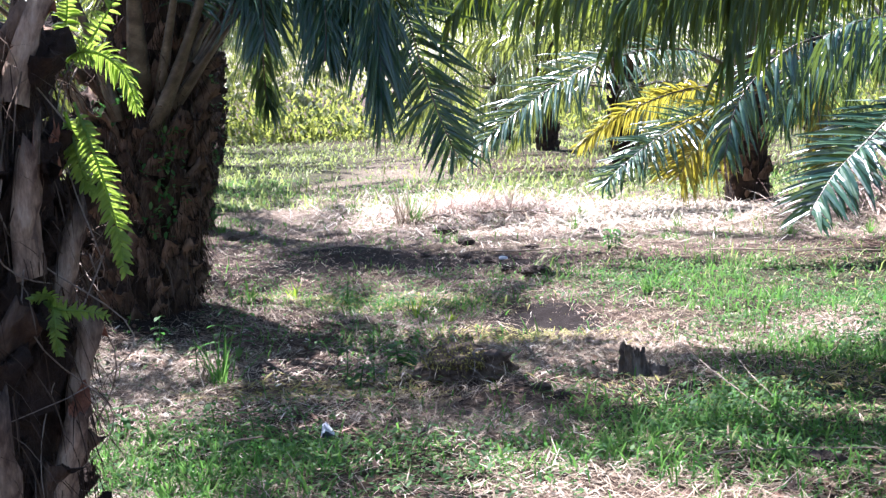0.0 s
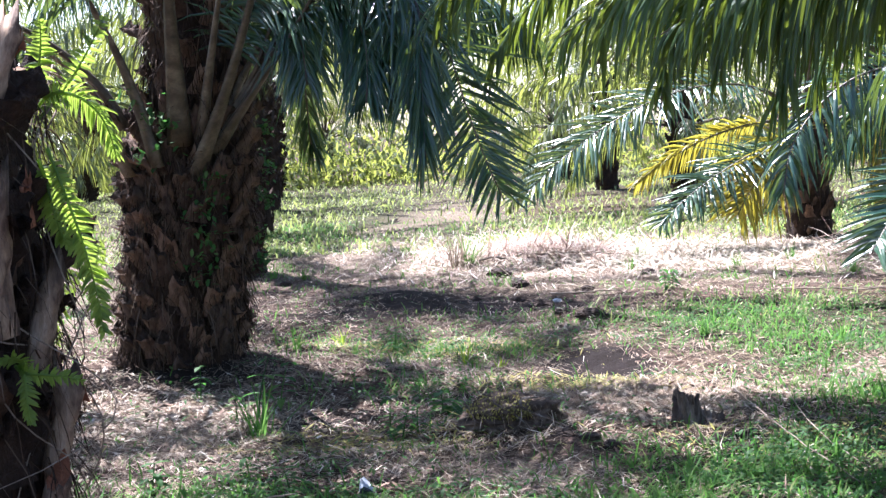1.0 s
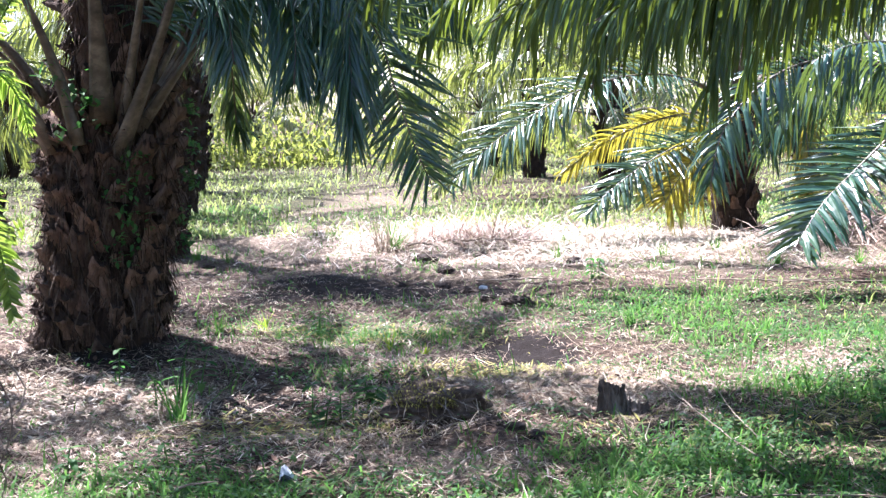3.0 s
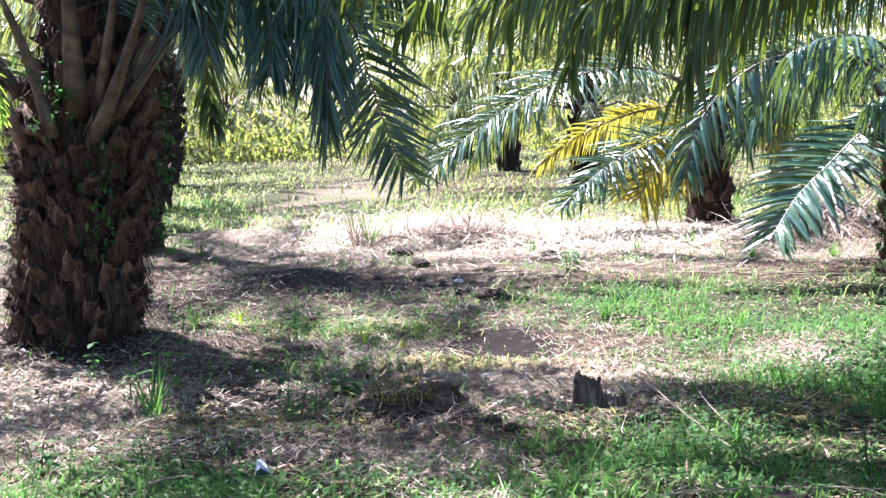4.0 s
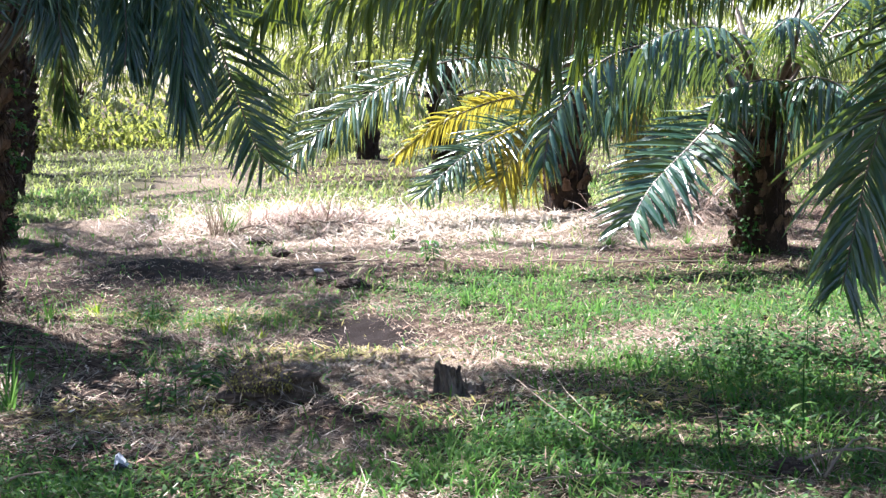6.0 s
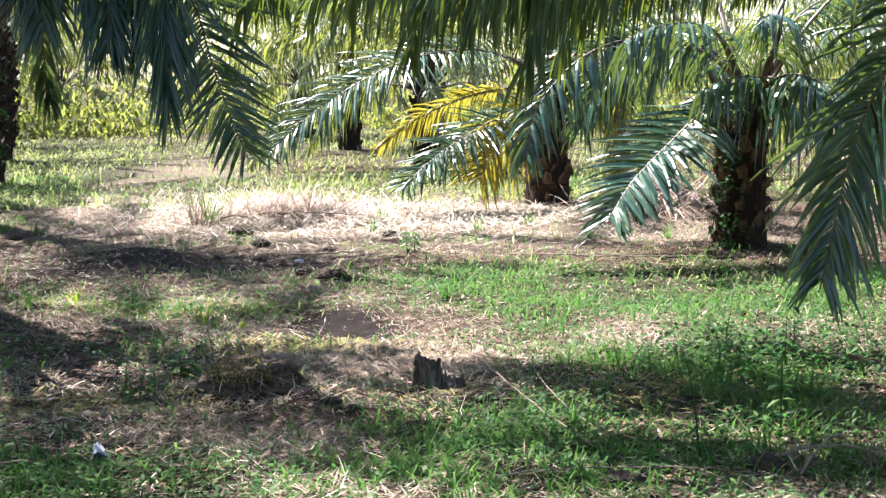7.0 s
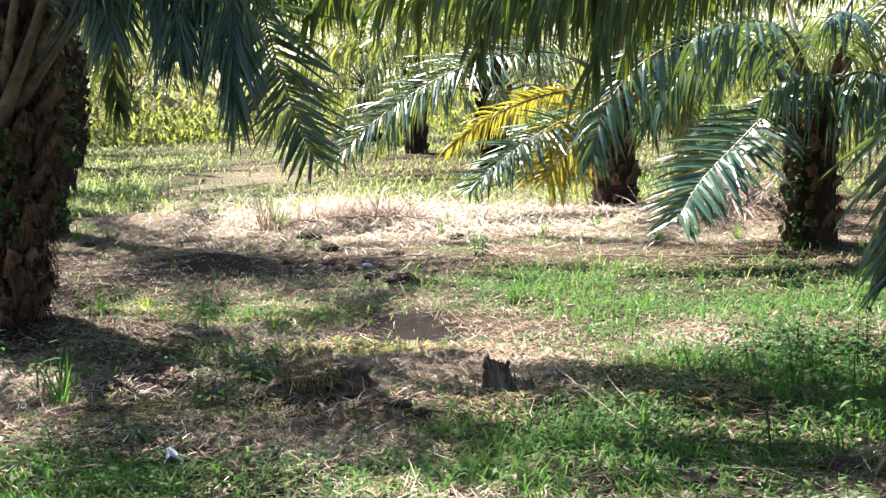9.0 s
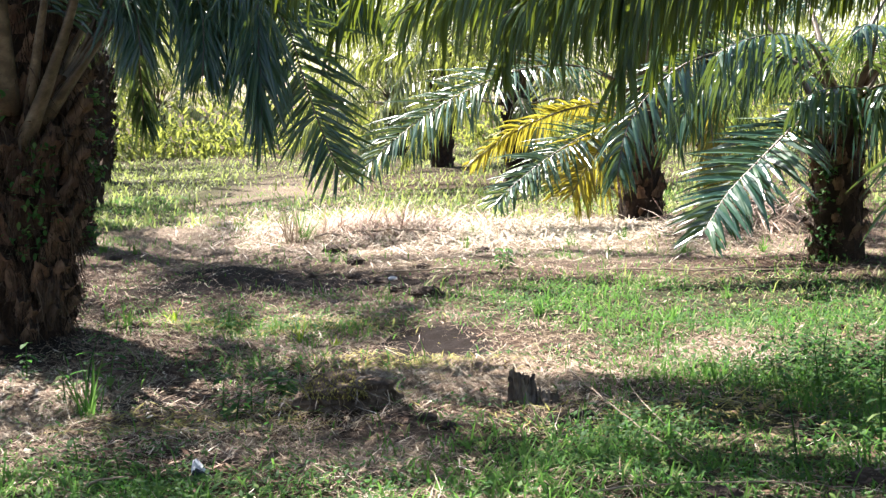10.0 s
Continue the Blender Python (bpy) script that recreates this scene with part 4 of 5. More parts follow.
def grass(name, n, seed, want, tall, wide, mat, label, y0=6.0, y1=30.0, lean=0.6, bias=1.6, droop=1.2):
    b, rng = scattered(n, seed, want, y0, y1, bias)
    m = len(b)
    a = rng.uniform(0, 2 * math.pi, m)
    h = np.stack([np.cos(a), np.sin(a), 0 * a], 1) * (lean * rng.uniform(0.2, 1.3, m))[:, None]
    h[:, 2] = 1.0
    grow = 0.6 + 0.6 * clumpy(b[:, 0], b[:, 1], 0.8)
    v, f = blades(b, h, tall * rng.uniform(0.4, 1.25, m) * grow, wide * rng.uniform(0.7, 1.3, m) * (1 + b[:, 1] / 40), droop * rng.uniform(0.3, 1.6, m), [(0, 0.8), (0.5, 1.0), (1, 0)])
    return tagged(new(name, mesh_of(name, v, f, mat)), label, "grass", kind="stuff")


# Falls to 0 on open soil and on the patches painted as shade.
def off_dark_soil(x, y):
    return 1 - np.clip(total(BARE_AND_SHADE, x, y), 0, 1)


def untrodden(x, y):
    """Where grass can grow: off the darkened soil and off the worn, litter-covered spots."""
    return off_dark_soil(x, y) * (1 - np.clip(1.3 * bell(x, y, 2.56, 11.05, 0.36, 0.42) + 0.9 * bell(x, y, 0.95, 10.4, 0.6, 0.7), 0, 1))


grass("grass", 74000, 11, lambda x, y: total(GREEN, x, y) ** 1.1 * (0.04 + 1.3 * np.clip(clumpy(x, y, 1.1) * 2.1 - 0.65, 0, 1)) * untrodden(x, y), 0.15, 0.0075, GRASS, "bright green grass patches on trampled soil", lean=0.8, droop=2.0)
grass("sunny_grass", 10000, 14, lambda x, y: np.clip(bell(x, y, 4.3, 13.4, 1.3, 1.4) + 0.6 * bell(x, y, 1.55, 11.3, 0.4, 0.4) + 0.7 * bell(x, y, 2.4, 14.8, 1.6, 0.7) + 0.6 * bell(x, y, 3.5, 17.6, 1.6, 0.8) + 0.5 * bell(x, y, -0.3, 12.9, 0.8, 0.5), 0, 1) * (0.15 + 0.85 * clumpy(x, y, 2.0)) * untrodden(x, y), 0.17, 0.008, GRASS_PALE, "yellowish sunlit grass on the lane edge", 8.0, 20.0, lean=0.8, droop=1.8)
grass("sparse_grass", 40000, 12, lambda x, y: (0.2 + 0.6 * total(GREEN, x, y)) * np.clip(clumpy(x, y, 1.7) * 1.6 - 0.45, 0, 1) * untrodden(x, y), 0.08, 0.0065, GRASS, "sparse short grass in the lane", droop=1.6)
grass("far_grass", 30000, 13, lambda x, y: (0.2 + 0.6 * total(GREEN, x, y)) * (1 - 0.8 * bell(x, y, -1.6, 30, 1.3, 9)) * (0.25 + 0.75 * clumpy(x, y, 0.6)), 0.2, 0.016, GRASS_PALE, "tall sunlit grass between far rows", 22.5, 62.0, bias=1.3)


def litter(name, n, seed, want, long, wide, mat, label, y0=6.0, y1=28.0, rise=0.12, high=0.015, rings=((0, 0.6), (0.5, 1.0), (1, 0)), bias=1.6):
    b, rng = scattered(n, seed, want, y0, y1, bias)
    m = len(b)
    b[:, 2] += rng.uniform(0.002, 1, m) * high
    a = rng.uniform(0, 2 * math.pi, m)
    h = np.stack([np.cos(a), np.sin(a), rng.normal(0.02, rise, m)], 1)
    v, f = blades(b, h, long * rng.uniform(0.3, 1.4, m), wide * rng.uniform(0.6, 1.4, m) * (1 + b[:, 1] / 40), rng.uniform(0, 0.4, m), rings)
    return tagged(new(name, mesh_of(name, v, f, mat)), label, "litter", kind="stuff")


SLIVER = ((0, 1.0), (1, 0))


def thatch(x, y):
    return (0.3 + 0.7 * total(DRY, x, y)) * (0.12 + 0.88 * clumpy(x, y, 1.3)) * (0.18 + 0.82 * off_dark_soil(x, y) ** 0.5) * (1 - 0.8 * total(GREEN, x, y))


litter("dry_litter", 230000, 21, thatch, 0.1, 0.0052, STRAW, "dry straw and leaflet litter on the soil", rings=SLIVER, rise=0.18, high=0.025, bias=1.5)
litter("curled_straw", 40000, 27, thatch, 0.125, 0.0045, STRAW, "bent dry grass stems matted over soil", 6.0, 15.0, 0.35, 0.03, ((0, 0.8), (0.35, 1.0), (1, 0)), 1.3)
litter("pale_stems", 16000, 28, lambda x, y: thatch(x, y) * clumpy(x, y, 3.0), 0.17, 0.0048, PALE_STRAW, "bleached grass stems lying on soil", 6.0, 18.0, 0.2, 0.035, SLIVER)
litter("fallen_leaves", 24000, 24, lambda x, y: np.clip(0.2 + bell(x, y, 0.85, 10.4, 0.7, 0.7) + bell(x, y, -2.0, 10.4, 1.1, 0.9), 0, 1) * (0.1 + 0.9 * clumpy(x, y, 2.1)) * off_dark_soil(x, y), 0.055, 0.02, FALLEN, "small brown fallen leaves scattered on soil", 6.0, 20.0, 0.3, 0.012)
litter("pale_leaves", 9000, 29, lambda x, y: np.clip(bell(x, y, -2.2, 10.6, 0.9, 0.9) + 0.8 * bell(x, y, 2.58, 11.0, 0.35, 0.45) + 0.3 * bell(x, y, 0.8, 10.3, 0.6, 0.5), 0, 1) * off_dark_soil(x, y), 0.05, 0.02, PALE_STRAW, "bleached fallen leaf scraps on the soil", 8.0, 13.0, 0.3, 0.012)
litter("dry_frond_pile", 4000, 25, lambda x, y: bell(x, y, 4.9, 19.4, 0.7, 0.6), 0.6, 0.014, PINK_STRAW, "heap of old dry fronds between palms", 17.0, 22.0, 0.5, 0.1)
litter("pale_litter", 20000, 23, lambda x, y: np.clip(bell(x, y, 2.2, 20.0, 2.0, 1.6) + bell(x, y, 0.2, 22.5, 1.5, 2.0), 0, 1), 0.26, 0.009, PALE_STRAW, "sun-bleached pale straw over the soil", 16.0, 27.0, 0.3, 0.06)
litter("dry_frond_heap", 16000, 22, lambda x, y: bell(x, y, 0.6, 20.7, 0.9, 1.0), 0.42, 0.008, PINK_STRAW, "pinkish dry frond straw heaped in the sun", 17.0, 25.0, 0.5, 0.12)


litter("yellow_moss", 24000, 26, lambda x, y: np.clip(bell(x, y, -0.1, 12.8, 0.55, 0.35) + 0.8 * bell(x, y, 0.5, 11.0, 0.5, 0.35) + 0.7 * bell(x, y, -1.0, 13.2, 0.5, 0.3) + 0.8 * bell(x, y, 0.1, 9.85, 0.22, 0.2) + 0.5 * bell(x, y, -0.6, 9.4, 0.6, 0.3) + 0.35 * bell(x, y, 2.2, 9.2, 1.0, 0.3), 0, 1), 0.11, 0.007, MOSS, "yellow moss and withered grass mats on soil", 8.0, 15.0, 0.2, 0.03)


def weeds(name, n, seed, want, high, size, label, y0=6.0, y1=22.0):
    b, rng = scattered(n, seed, want, y0, y1)
    m = len(b)
    b[:, 2] += rng.uniform(0.1, 1, m) ** 1.3 * high * (0.4 + clumpy(b[:, 0], b[:, 1], 1.4))
    a = rng.uniform(0, 2 * math.pi, m)
    h = np.stack([np.cos(a), np.sin(a), rng.normal(0.25, 0.35, m)], 1)
    v, f = blades(b, h, size * rng.uniform(0.5, 1.4, m), size * 0.45 * rng.uniform(0.7, 1.3, m), rng.uniform(0, 1, m), [(0, 0.25), (0.45, 1.0), (1, 0)])
    return tagged(new(name, mesh_of(name, v, f, WEED)), label, "weeds", kind="stuff")


weeds("low_weeds", 26000, 31, lambda x, y: (0.1 + total(GREEN, x, y)) * np.clip(clumpy(x, y, 1.2) * 1.5 - 0.3, 0, 1) * np.clip((17 - y) / 3, 0, 1) * untrodden(x, y), 0.1, 0.042, "low broad-leaved green weeds")
weeds("tall_weeds", 12000, 32, lambda x, y: np.clip(bell(x, y, 3.05, 10.3, 0.55, 0.5) + 0.5 * bell(x, y, 3.8, 9.9, 0.6, 0.5), 0, 1), 0.3, 0.055, "clump of taller dark green weeds", 8.0, 13.0)


# ---- single plants ----
def tuft(x, y, blades_n, tall, wide, seed, label, mat=None):
    rng = np.random.default_rng(seed)
    a = rng.uniform(0, 2 * math.pi, blades_n)
    h = np.stack([np.cos(a), np.sin(a), 0 * a], 1) * rng.uniform(0.1, 0.8, (blades_n, 1))
    h[:, 2] = 1
    b = np.zeros((blades_n, 3))
    b[:, :2] = rng.normal(0, tall * 0.1, (blades_n, 2))
    v, f = blades(b, h, tall * rng.uniform(0.5, 1.15, blades_n), wide * rng.uniform(0.7, 1.2, blades_n), rng.uniform(0.2, 1.4, blades_n), [(0, 0.6), (0.35, 1.0), (0.7, 0.7), (1, 0)])
    ob = new("grass_tuft", mesh_of("grass_tuft", v, f, mat or GRASS))
    ob.matrix_basis = pose(x, y, float(level(x, y)) - 0.01)
    return tagged(ob, label, "grass tuft", "grass tufts in the lane")


tuft(-0.2, 12.1, 12, 0.19, 0.014, 1, "small upright lime grass tuft in litter", LIME)
tuft(0.05, 11.9, 10, 0.1, 0.014, 2, "small upright lime grass tuft in litter", LIME)
tuft(-1.19, 13.3, 22, 0.22, 0.012, 3, "bright lime green grass tuft beside the lane", LIME)
tuft(-1.28, 9.65, 34, 0.36, 0.012, 8, "tall green grass tuft with pale stems")
tuft(-1.36, 9.75, 16, 0.3, 0.01, 9, "withered straw grass tuft on the soil", STRAW)
tuft(-0.5, 19.8, 60, 0.55, 0.012, 4, "tall pale dry grass tuft in sun", STRAW)
tuft(-0.35, 20.0, 40, 0.5, 0.014, 5, "tall green grass tuft in the lane")
tuft(2.45, 7.55, 70, 0.2, 0.006, 6, "dry brown stem tangle beside weeds", STRAW)
tuft(2.75, 7.5, 60, 0.18, 0.006, 7, "dry brown stem tangle beside weeds", STRAW)
for k, (tx, ty) in enumerate([(-1.5, 12.9), (-0.75, 13.0), (3.6, 12.6), (4.4, 12.2), (3.2, 13.6), (4.9, 14.6), (5.1, 15.0), (-2.6, 19.2), (-2.2, 18.9), (1.5, 18.6), (2.6, 18.2), (3.3, 18.8), (1.0, 22.6), (2.4, 23.5), (-1.2, 22.2), (0.3, 24.5), (3.6, 17.0), (4.4, 16.9), (-2.4, 24.5), (1.7, 20.2), (2.5, 12.4), (1.6, 13.0)]):
    tuft(tx, ty, 26, 0.2, 0.01, 10 + k, "green grass tuft standing on the lane edge")


def herb(x, y, tall, pairs, leaf, seed, label, mat=None):
    """An upright weed: a thin stem with pairs of broad leaves."""
    rng = np.random.default_rng(seed)
    plant = thing("weed_plant", x, y, float(level(x, y)), label, "weed", "weeds in the lane")
    bend = rng.normal(0, 0.12, 2) * tall
    stem = [(0, 0, -0.02), (bend[0] * 0.3, bend[1] * 0.3, tall * 0.5), (bend[0], bend[1], tall)]
    p = curve_through(stem, 8)
    v, f = tube(p, np.linspace(0.006, 0.002, 8), 5)
    part("stem", mesh_of("stem", v, f, WEED), plant)
    n = pairs * 2
    k = np.repeat(np.linspace(2, 7, pairs).astype(int), 2)
    a = np.repeat(rng.uniform(0, 2, pairs) + np.arange(pairs) * 1.6, 2) + np.tile([0, math.pi], pairs)
    h = np.stack([np.cos(a), np.sin(a), np.full(n, 0.5)], 1)
    v, f = blades(p[k], h, leaf * rng.uniform(0.7, 1.2, n), leaf * 0.42 * np.ones(n), rng.uniform(0.6, 1.6, n), [(0, 0.2), (0.4, 1), (0.75, 0.7), (1, 0)], 0.12)
    tagged(part("foliage", mesh_of("foliage", v, f, mat or WEED), plant), kind="stuff")


for k, (hx, hy, ht, hl) in enumerate([(-1.84, 10.85, 0.22, 0.09), (-1.42, 10.5, 0.36, 0.12), (-1.3, 10.6, 0.3, 0.12), (-0.28, 10.15, 0.12, 0.14), (-0.22, 10.05, 0.1, 0.13), (1.62, 16.1, 0.2, 0.1),
                                      (1.7, 16.2, 0.18, 0.1), (2.9, 10.1, 0.3, 0.07), (3.2, 9.9, 0.34, 0.08), (3.4, 10.3, 0.3, 0.08), (2.75, 9.7, 0.26, 0.07), (2.1, 7.9, 0.42, 0.07), (2.55, 8.1, 0.46, 0.08),
                                      (1.9, 8.9, 0.18, 0.08), (-0.47, 9.45, 0.16, 0.1), (-0.55, 9.6, 0.2, 0.09), (-0.4, 9.6, 0.14, 0.09), (-1.15, 8.5, 0.12, 0.08), (-1.6, 8.4, 0.15, 0.1), (-0.9, 8.1, 0.14, 0.1), (-1.5, 10.2, 0.15, 0.08), (-0.75, 12.9, 0.2, 0.09)]):
    herb(hx, hy, ht, 5, hl, 200 + k, "green broad-leaved weed standing on the soil")


# ---- ferns and vines on the trunks ----
def fern(points, n, leaf, wide, seed, label, droop=0.5):
    o = np.array(points[0])
    plant = thing("fern", *[float(q) for q in o], label, "fern", "ferns on the palm trunks")
    local = [tuple(np.array(q) - o) for q in points]
    p = curve_through(local, 20)
    v, f = tube(p, np.linspace(0.004, 0.0012, 20), 5)
    part("stalk", mesh_of("stalk", v, f, FERN), plant)
    v, f, b = leaflet_mesh("pinna", local, n, leaf, wide, seed, FERN, 0.08, droop, True, 0.12, True, 86, (0, 1.0, 0.2))
    for k in range(len(b)):
        part("pinna", mesh_of("pinna", v[k] - b[k], f, FERN), plant, m=Matrix.Translation(b[k]))


fern([(-0.735, 4.08, 1.66), (-0.703, 4.06, 1.579), (-0.681, 4.06, 1.508), (-0.663, 4.06, 1.436), (-0.649, 4.06, 1.364), (-0.642, 4.06, 1.294)], 42, 0.042, 0.010, 1, "bright sunlit sword fern hanging from palm trunk")
fern([(-0.76, 4.1, 1.64), (-0.743, 4.1, 1.573), (-0.734, 4.1, 1.525), (-0.705, 4.1, 1.46)], 22, 0.036, 0.010, 2, "short sunlit sword fern hanging from palm trunk")
fern([(-0.76, 4.12, 1.74), (-0.682, 4.1, 1.761), (-0.647, 4.1, 1.737), (-0.62, 4.1, 1.694), (-0.606, 4.1, 1.634)], 44, 0.042, 0.006, 7, "sunlit sword fern arching from palm trunk", 1.6)
fern([(-0.79, 4.15, 1.76), (-0.766, 4.15, 1.807), (-0.756, 4.15, 1.854), (-0.753, 4.15, 1.914)], 20, 0.03, 0.010, 3, "sunlit sword fern rising beside palm trunk")
fern([(-0.8, 4.25, 1.72), (-0.74, 4.3, 1.8), (-0.70, 4.3, 1.859), (-0.66, 4.3, 1.93)], 18, 0.03, 0.010, 8, "sunlit sword fern rising beside palm trunk")
fern([(-0.80, 4.0, 1.25), (-0.729, 3.95, 1.238), (-0.695, 3.95, 1.234), (-0.658, 3.95, 1.222)], 20, 0.024, 0.007, 4, "small green fern rooted in palm trunk")
fern([(-0.79, 4.0, 1.25), (-0.768, 3.95, 1.216), (-0.767, 3.95, 1.186), (-0.76, 3.95, 1.145)], 20, 0.024, 0.007, 5, "small green fern rooted in palm trunk")
fern([(-0.80, 4.0, 1.25), (-0.775, 3.96, 1.265), (-0.79, 3.93, 1.275), (-0.81, 3.92, 1.265)], 18, 0.024, 0.007, 9, "small green fern rooted in palm trunk")
fern([(-2.62, 12.0, 0.95), (-2.8, 11.8, 0.85), (-2.95, 11.7, 0.6), (-3.0, 11.7, 0.3)], 24, 0.12, 0.03, 6, "pale green fern hanging beside shaggy trunk")


def vine(spots, n, leaf, seed, label):
    """Small leaves of a creeper about given places on a trunk."""
    rng = np.random.default_rng(seed)
    sp = np.array(spots)
    b = sp[rng.integers(0, len(sp), n)] + rng.normal(0, 0.07, (n, 3))
    h = rng.normal(size=(n, 3)) + np.array([0, -0.8, 0.1])
    v, f = blades(b - sp[0], h, leaf * rng.uniform(0.6, 1.3, n), leaf * 0.6 * np.ones(n), rng.uniform(0, 1.5, n), [(0, 0.3), (0.35, 1.0), (0.7, 0.7), (1, 0)], 0.1)
    ob = new("creeper", mesh_of("creeper", v, f, WEED))
    ob.matrix_basis = pose(*sp[0])
    return tagged(ob, label, "creeper", kind="stuff")


vine([(-2.3, 11.7, 1.6), (-2.2, 11.68, 1.85), (-2.35, 11.72, 2.0), (-2.1, 11.7, 1.75)], 60, 0.07, 1, "light green creeper leaves on palm petioles")
vine([(-1.95, 11.78, 1.2), (-1.9, 11.76, 1.0), (-1.85, 11.8, 1.35), (-1.95, 11.75, 0.8)], 150, 0.05, 2, "small dark creeper leaves on shaggy trunk")
vine([(-2.83, 19.8, 0.5), (-2.8, 19.85, 1.0), (-2.78, 19.85, 1.4), (-2.83, 19.85, 0.2)], 160, 0.08, 3, "creeper and fern leaves on palm trunk")
vine([(4.6, 15.55, 0.3), (4.58, 15.55, 0.6), (4.6, 15.5, 0.9), (4.62, 15.5, 0.1)], 200, 0.06, 4, "moss and creeper on palm trunk")
vine([(-3.96, 27.95, 0.6), (-3.96, 27.95, 1.2), (-3.96, 27.95, 1.8), (-4.1, 27.9, 0.9)], 220, 0.1, 5, "creeper leaves on far palm trunk")


# ---- stump, clods, mound, twigs, rubbish ----
def lump(name, x, y, sx, sy, sz, seed, mat, label, category, group=""):
    bm = bmesh.new()
    bmesh.ops.create_icosphere(bm, subdivisions=4, radius=1)
    for v in bm.verts:
        n = noise.fractal(v.co * 1.8 + Vector((seed * 3.7, 0, 0)), 0.8, 2.0, 4)
        v.co *= 1 + 0.28 * n + 0.12 * noise.fractal(v.co * 5.5 + Vector((seed, 0, 0)), 0.7, 2.0, 3)
        v.co = Vector((v.co.x * sx, v.co.y * sy, max(v.co.z, -0.4) * sz))
    me = bpy.data.meshes.new(name)
    bm.to_mesh(me)
    bm.free()
    me.materials.append(mat)
    ob = new(name, me)
    ob.matrix_basis = pose(x, y, float(level(x, y)) + 0.15 * sz, 0, 0, seed * 40)
    return tagged(ob, label, category, group)


for k, (cx, cy, cs) in enumerate([(0.03, 18.6, 0.14), (0.24, 17.25, 0.11), (1.64, 18.05, 0.1), (0.82, 14.3, 0.13), (0.6, 14.6, 0.09), (0.2, 16.0, 0.08), (-0.2, 16.3, 0.07), (0.45, 15.6, 0.1), (-1.3, 10.1, 0.07),
                                  (-1.1, 10.3, 0.06), (0.42, 9.25, 0.08), (1.35, 9.2, 0.07), (1.3, 8.9, 0.06), (0.9, 16.6, 0.08), (-2.4, 18.7, 0.08), (2.3, 7.55, 0.09), (1.62, 7.35, 0.1), (0.4, 9.2, 0.08), (0.52, 9.05, 0.06), (0.62, 8.95, 0.05)]):
    lump("soil_clod", cx, cy, cs, cs * 0.8, cs * 0.5, k + 1, SOIL, "dark crumbly soil clod on the ground", "soil clod", "soil clods in the lane")
lump("pale_stone", 0.58, 15.9, 0.045, 0.035, 0.025, 35, PLASTIC_WHITE, "small pale stone lying on soil", "stone")


def stump(x, y):
    post = thing("stump", x, y, float(level(x, y)), "broken grey rotten palm stump with jagged top", "stump")
    rng = random.Random(4)
    sides, rings = 22, 9
    for k, (ox, oy, r, h) in enumerate([(-0.01, 0, 0.05, 0.2), (0.035, 0.02, 0.036, 0.17), (-0.035, 0.03, 0.034, 0.18), (0.02, -0.02, 0.03, 0.13), (0.10, 0.03, 0.04, 0.1), (0.15, 0.0, 0.045, 0.07), (0.2, 0.05, 0.03, 0.045)]):
        verts, faces = [], []
        peaks = [rng.uniform(-0.05, 0.035) for _ in range(sides)]
        for z in range(rings):
            f = z / (rings - 1)
            for j in range(sides):
                a = 2 * math.pi * j / sides
                q = Vector((math.cos(a) * 1.6, math.sin(a) * 1.6, f * 0.9 + k * 5))
                rr = r * (1.3 - 0.4 * f) * (1 + 0.45 * noise.fractal(q * 2.2, 0.8, 2.0, 3) + (0.12 if j % 2 else -0.12))
                verts.append((ox + rr * math.cos(a) + 0.02 * f * (k % 3 - 1), oy + rr * math.sin(a), h * f - 0.03 + peaks[j] * f ** 3))
        for z in range(rings - 1):
            for j in range(sides):
                q = (j + 1) % sides
                faces.append((z * sides + j, z * sides + q, (z + 1) * sides + q, (z + 1) * sides + j))
        verts.append((ox + 0.02 * (k % 3 - 1), oy, h * 0.6))
        top = (rings - 1) * sides
        faces += [(top + j, top + (j + 1) % sides, rings * sides) for j in range(sides)]
        part("splinter" if k else "stump_core", mesh_of("splinter", verts, faces, ROTTEN), post)


stump(1.065, 9.53)


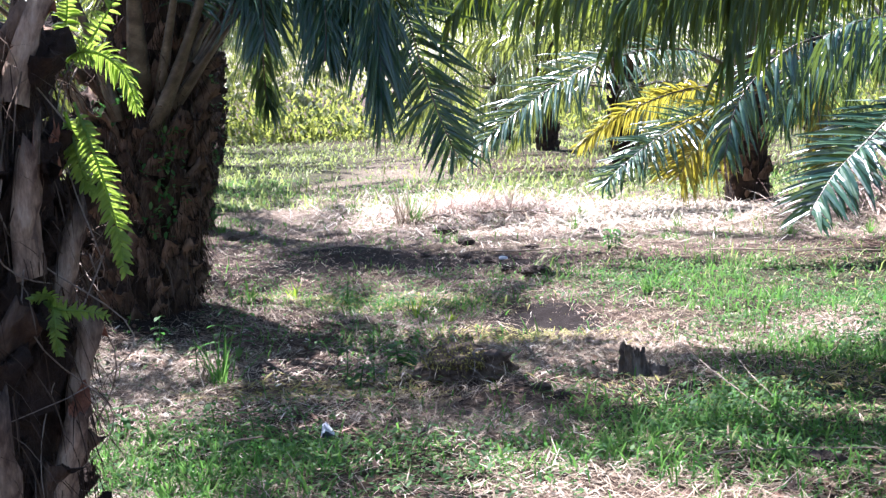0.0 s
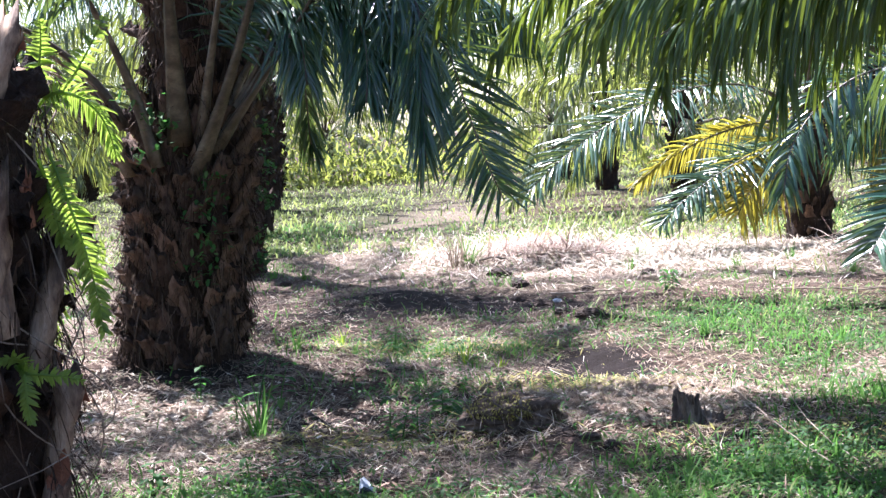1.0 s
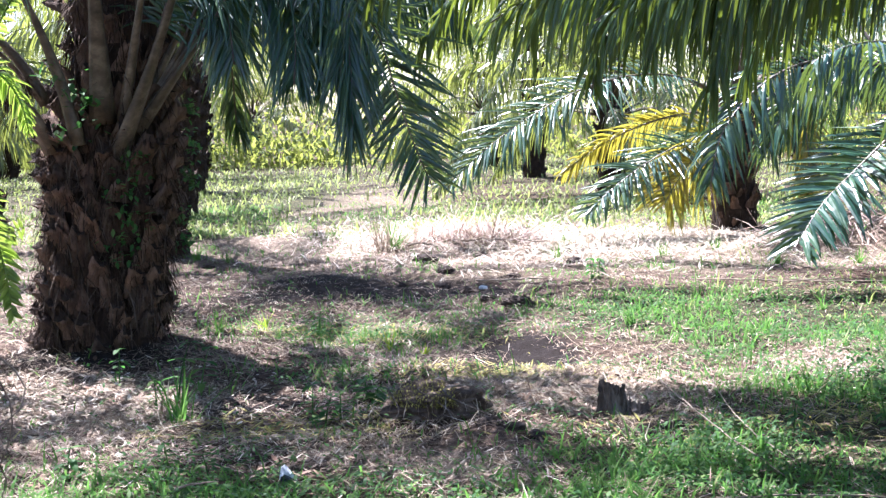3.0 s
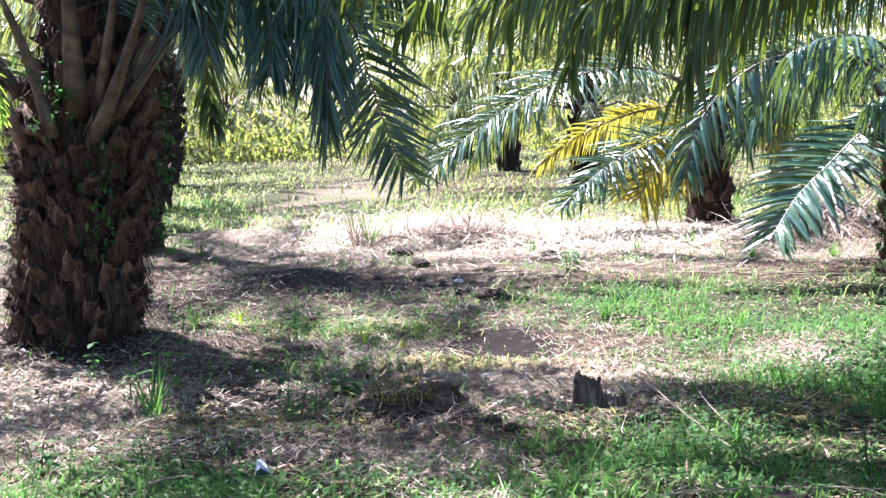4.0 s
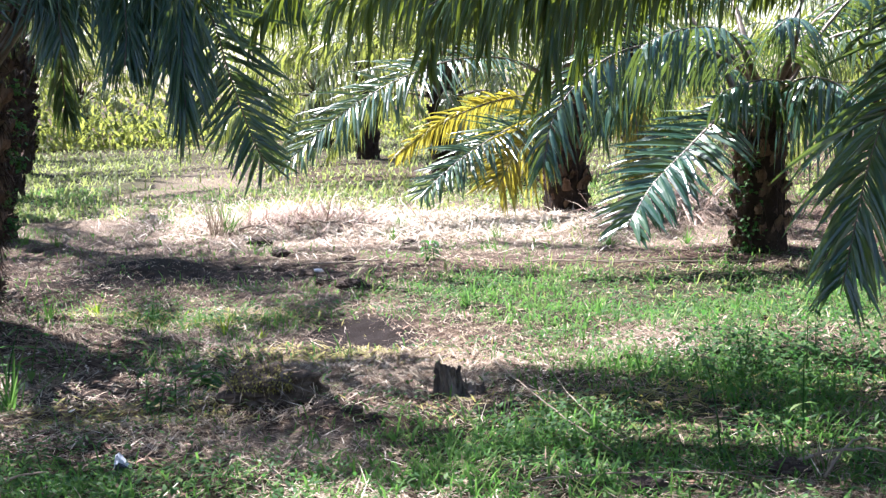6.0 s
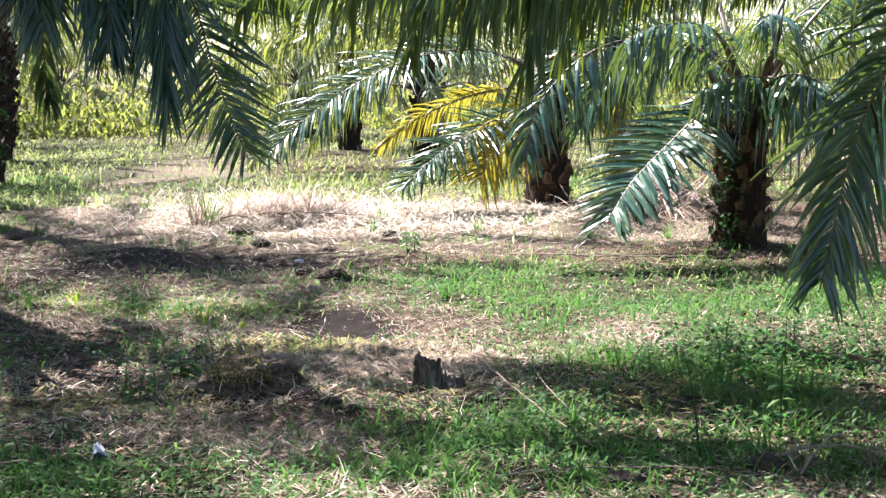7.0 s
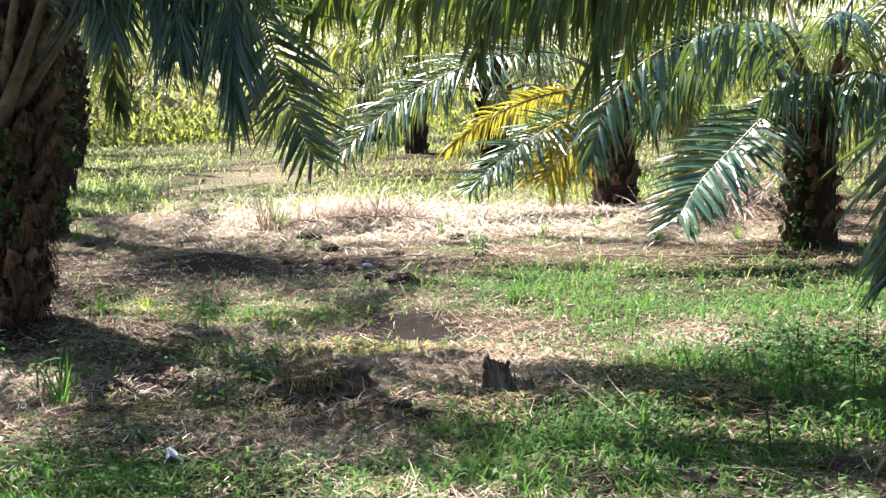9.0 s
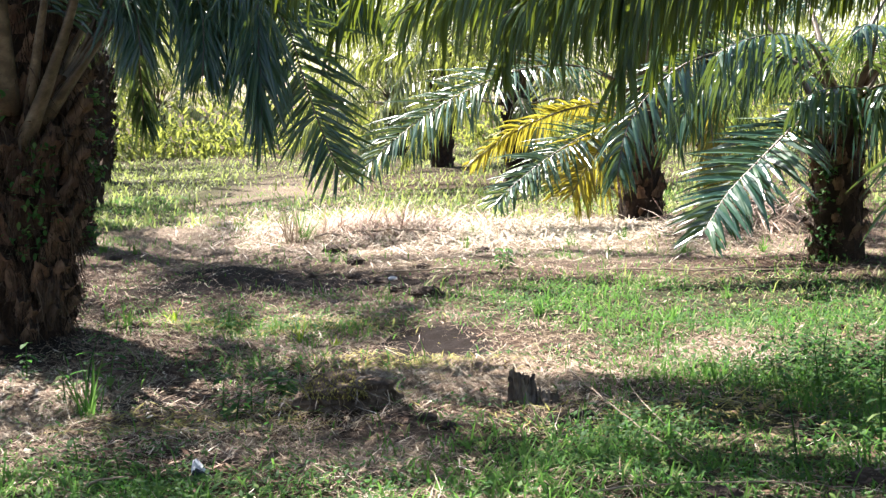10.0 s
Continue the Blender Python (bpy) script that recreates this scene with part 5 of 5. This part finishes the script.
def root_mound(x, y):
    """A hummock of soil and old roots with a mossy lip, hollowed towards the lane."""
    heap = thing("root_mound", x, y, float(level(x, y)), "mossy hummock of dark soil and dead roots", "mound")
    bm = bmesh.new()
    bmesh.ops.create_icosphere(bm, subdivisions=5, radius=1)
    for v in bm.verts:
        c = v.co.copy()
        n = noise.fractal(c * 1.7 + Vector((4.2, 0, 0)), 0.8, 2.0, 5)
        hollow = 0.55 * math.exp(-((c.x - 0.35) / 0.4) ** 2 - ((c.z - 0.15) / 0.32) ** 2) if c.y < 0 else 0.0
        c *= 1 + 0.3 * n - hollow
        v.co = Vector((c.x * 0.26 + 0.03, c.y * 0.2, max(c.z, -0.3) * 0.125))
    me = bpy.data.meshes.new("soil_body")
    bm.to_mesh(me)
    tops = [v.co.copy() for v in bm.verts if v.co.z > 0.02]
    bm.free()
    me.materials.append(HUMUS)
    part("soil_body", me, heap, "dark crumbly soil")
    rng = np.random.default_rng(91)
    for name, n, mat, long, wide, pick in (("moss", 1300, MOSS, 0.017, 0.006, lambda p: p.y < 0.02 and -0.2 < p.x < 0.14 and 0.03 < p.z), ("straw", 170, STRAW, 0.09, 0.004, lambda p: True)):
        b = np.array([p for p in tops if pick(p)])
        b = b[rng.integers(0, len(b), n)] + rng.normal(0, 0.006, (n, 3))
        h = rng.normal(0, 0.8, (n, 3)) + np.array([0, -0.4, 0.1])
        v, f = blades(b, h, long * rng.uniform(0.4, 1.3, n), wide * rng.uniform(0.6, 1.4, n), rng.uniform(1, 3, n), [(0, 0.8), (0.5, 1.0), (1, 0)])
        tagged(part(name, mesh_of(name, v, f, mat), heap), kind="stuff")
    for k in range(4):
        x0 = rng.uniform(-0.2, 0.2)
        pts = [(x0, 0.0, 0.11), (x0 + rng.normal(0, 0.05), -0.12, 0.1), (x0 + rng.normal(0.03, 0.08), -0.22, 0.03), (x0 + rng.normal(0.05, 0.1), -0.3, -0.02)]
        v, f = tube(curve_through(pts, 12), np.linspace(0.005, 0.002, 12), 5)
        part("root", mesh_of("root", v, f, ROTTEN, True), heap)


root_mound(0.08, 9.55)


def twig(points, thick, label, seed=0):
    p = curve_through(points, 14)
    rng = np.random.default_rng(seed)
    p += rng.normal(0, thick * 0.6, p.shape)
    v, f = tube(p - p[0], np.linspace(thick, thick * 0.4, 14), 6)
    ob = new("twig", mesh_of("twig", v, f, TWIG, True))
    ob.matrix_basis = pose(*p[0])
    return tagged(ob, label, "twig", "dry twigs on the ground")


twig([(1.3, 9.35, 0.22), (1.45, 8.7, 0.12), (1.63, 7.9, 0.04)], 0.004, "thin pale dry twig leaning in weeds", 1)
twig([(1.55, 9.2, 0.25), (1.6, 8.7, 0.12), (1.75, 8.2, 0.03)], 0.0035, "thin pale dry twig leaning in weeds", 2)
twig([(0.5, 16.2, 0.03), (0.9, 16.1, 0.04), (1.3, 16.2, 0.03)], 0.012, "dry stick lying on the soil", 3)
twig([(3.0, 15.4, 0.05), (4.0, 15.1, 0.05), (5.0, 15.0, 0.06)], 0.008, "long pale dry frond stalk on ground", 4)
twig([(2.5, 15.6, 0.05), (3.4, 15.3, 0.06), (4.3, 15.4, 0.04)], 0.007, "long pale dry frond stalk on ground", 5)
twig([(0.2, 20.0, 0.1), (0.9, 19.8, 0.12), (1.5, 19.9, 0.06)], 0.016, "pale dry frond stalk in straw", 6)
twig([(-0.2, 19.3, 0.12), (0.1, 19.0, 0.16), (0.3, 18.7, 0.05)], 0.014, "pale dry frond stalk in straw", 7)
twig([(1.1, 7.55, 0.02), (1.6, 7.5, 0.05), (2.2, 7.45, 0.02)], 0.005, "mossy fallen stick among green weeds", 8)
twig([(2.3, 7.6, 0.03), (2.6, 7.5, 0.1), (2.9, 7.45, 0.04)], 0.008, "dry brown twig in litter heap", 9)
twig([(2.4, 7.4, 0.02), (2.6, 7.6, 0.12), (2.75, 7.8, 0.05)], 0.007, "dry brown twig in litter heap", 10)
twig([(-1.02, 7.9, 0.03), (-0.92, 7.7, 0.12), (-0.8, 7.6, 0.15)], 0.008, "pale split stick among weeds", 11)


def wrapper(x, y):
    """A torn wrapper: a white flap standing to a point and a dark one folded over its foot."""
    bag = thing("plastic_wrapper", x, y, float(level(x, y)), "crumpled white and dark plastic wrapper on grass", "litter")
    for name, mat, high, wide, lean, turn in (("white_flap", PLASTIC_WHITE, 0.062, 0.085, 0.03, 0), ("dark_flap", PLASTIC_DARK, 0.034, 0.085, -0.03, 12)):
        verts, faces = [], []
        for r in range(6):
            f = r / 5
            for c in range(6):
                u = c / 5 - 0.5
                px = wide * u * (1 - 0.8 * f) - 0.3 * wide * f + 0.03
                verts.append((px, lean * f + 0.008 * math.sin(9 * u + 5 * f), high * f + 0.012 * u * f + 0.012))
        for r in range(5):
            for c in range(5):
                faces.append((r * 6 + c, r * 6 + c + 1, r * 6 + c + 7, r * 6 + c + 6))
        back = [(p[0], p[1] + 0.002, p[2]) for p in verts]
        n = len(verts)
        faces += [tuple(n + q for q in reversed(f)) for f in faces]
        part(name, mesh_of(name, verts + back, faces, mat), bag, m=pose(0, 0.012 if high > 0.05 else -0.012, 0, 0, 0, turn))


wrapper(-0.58, 8.14)
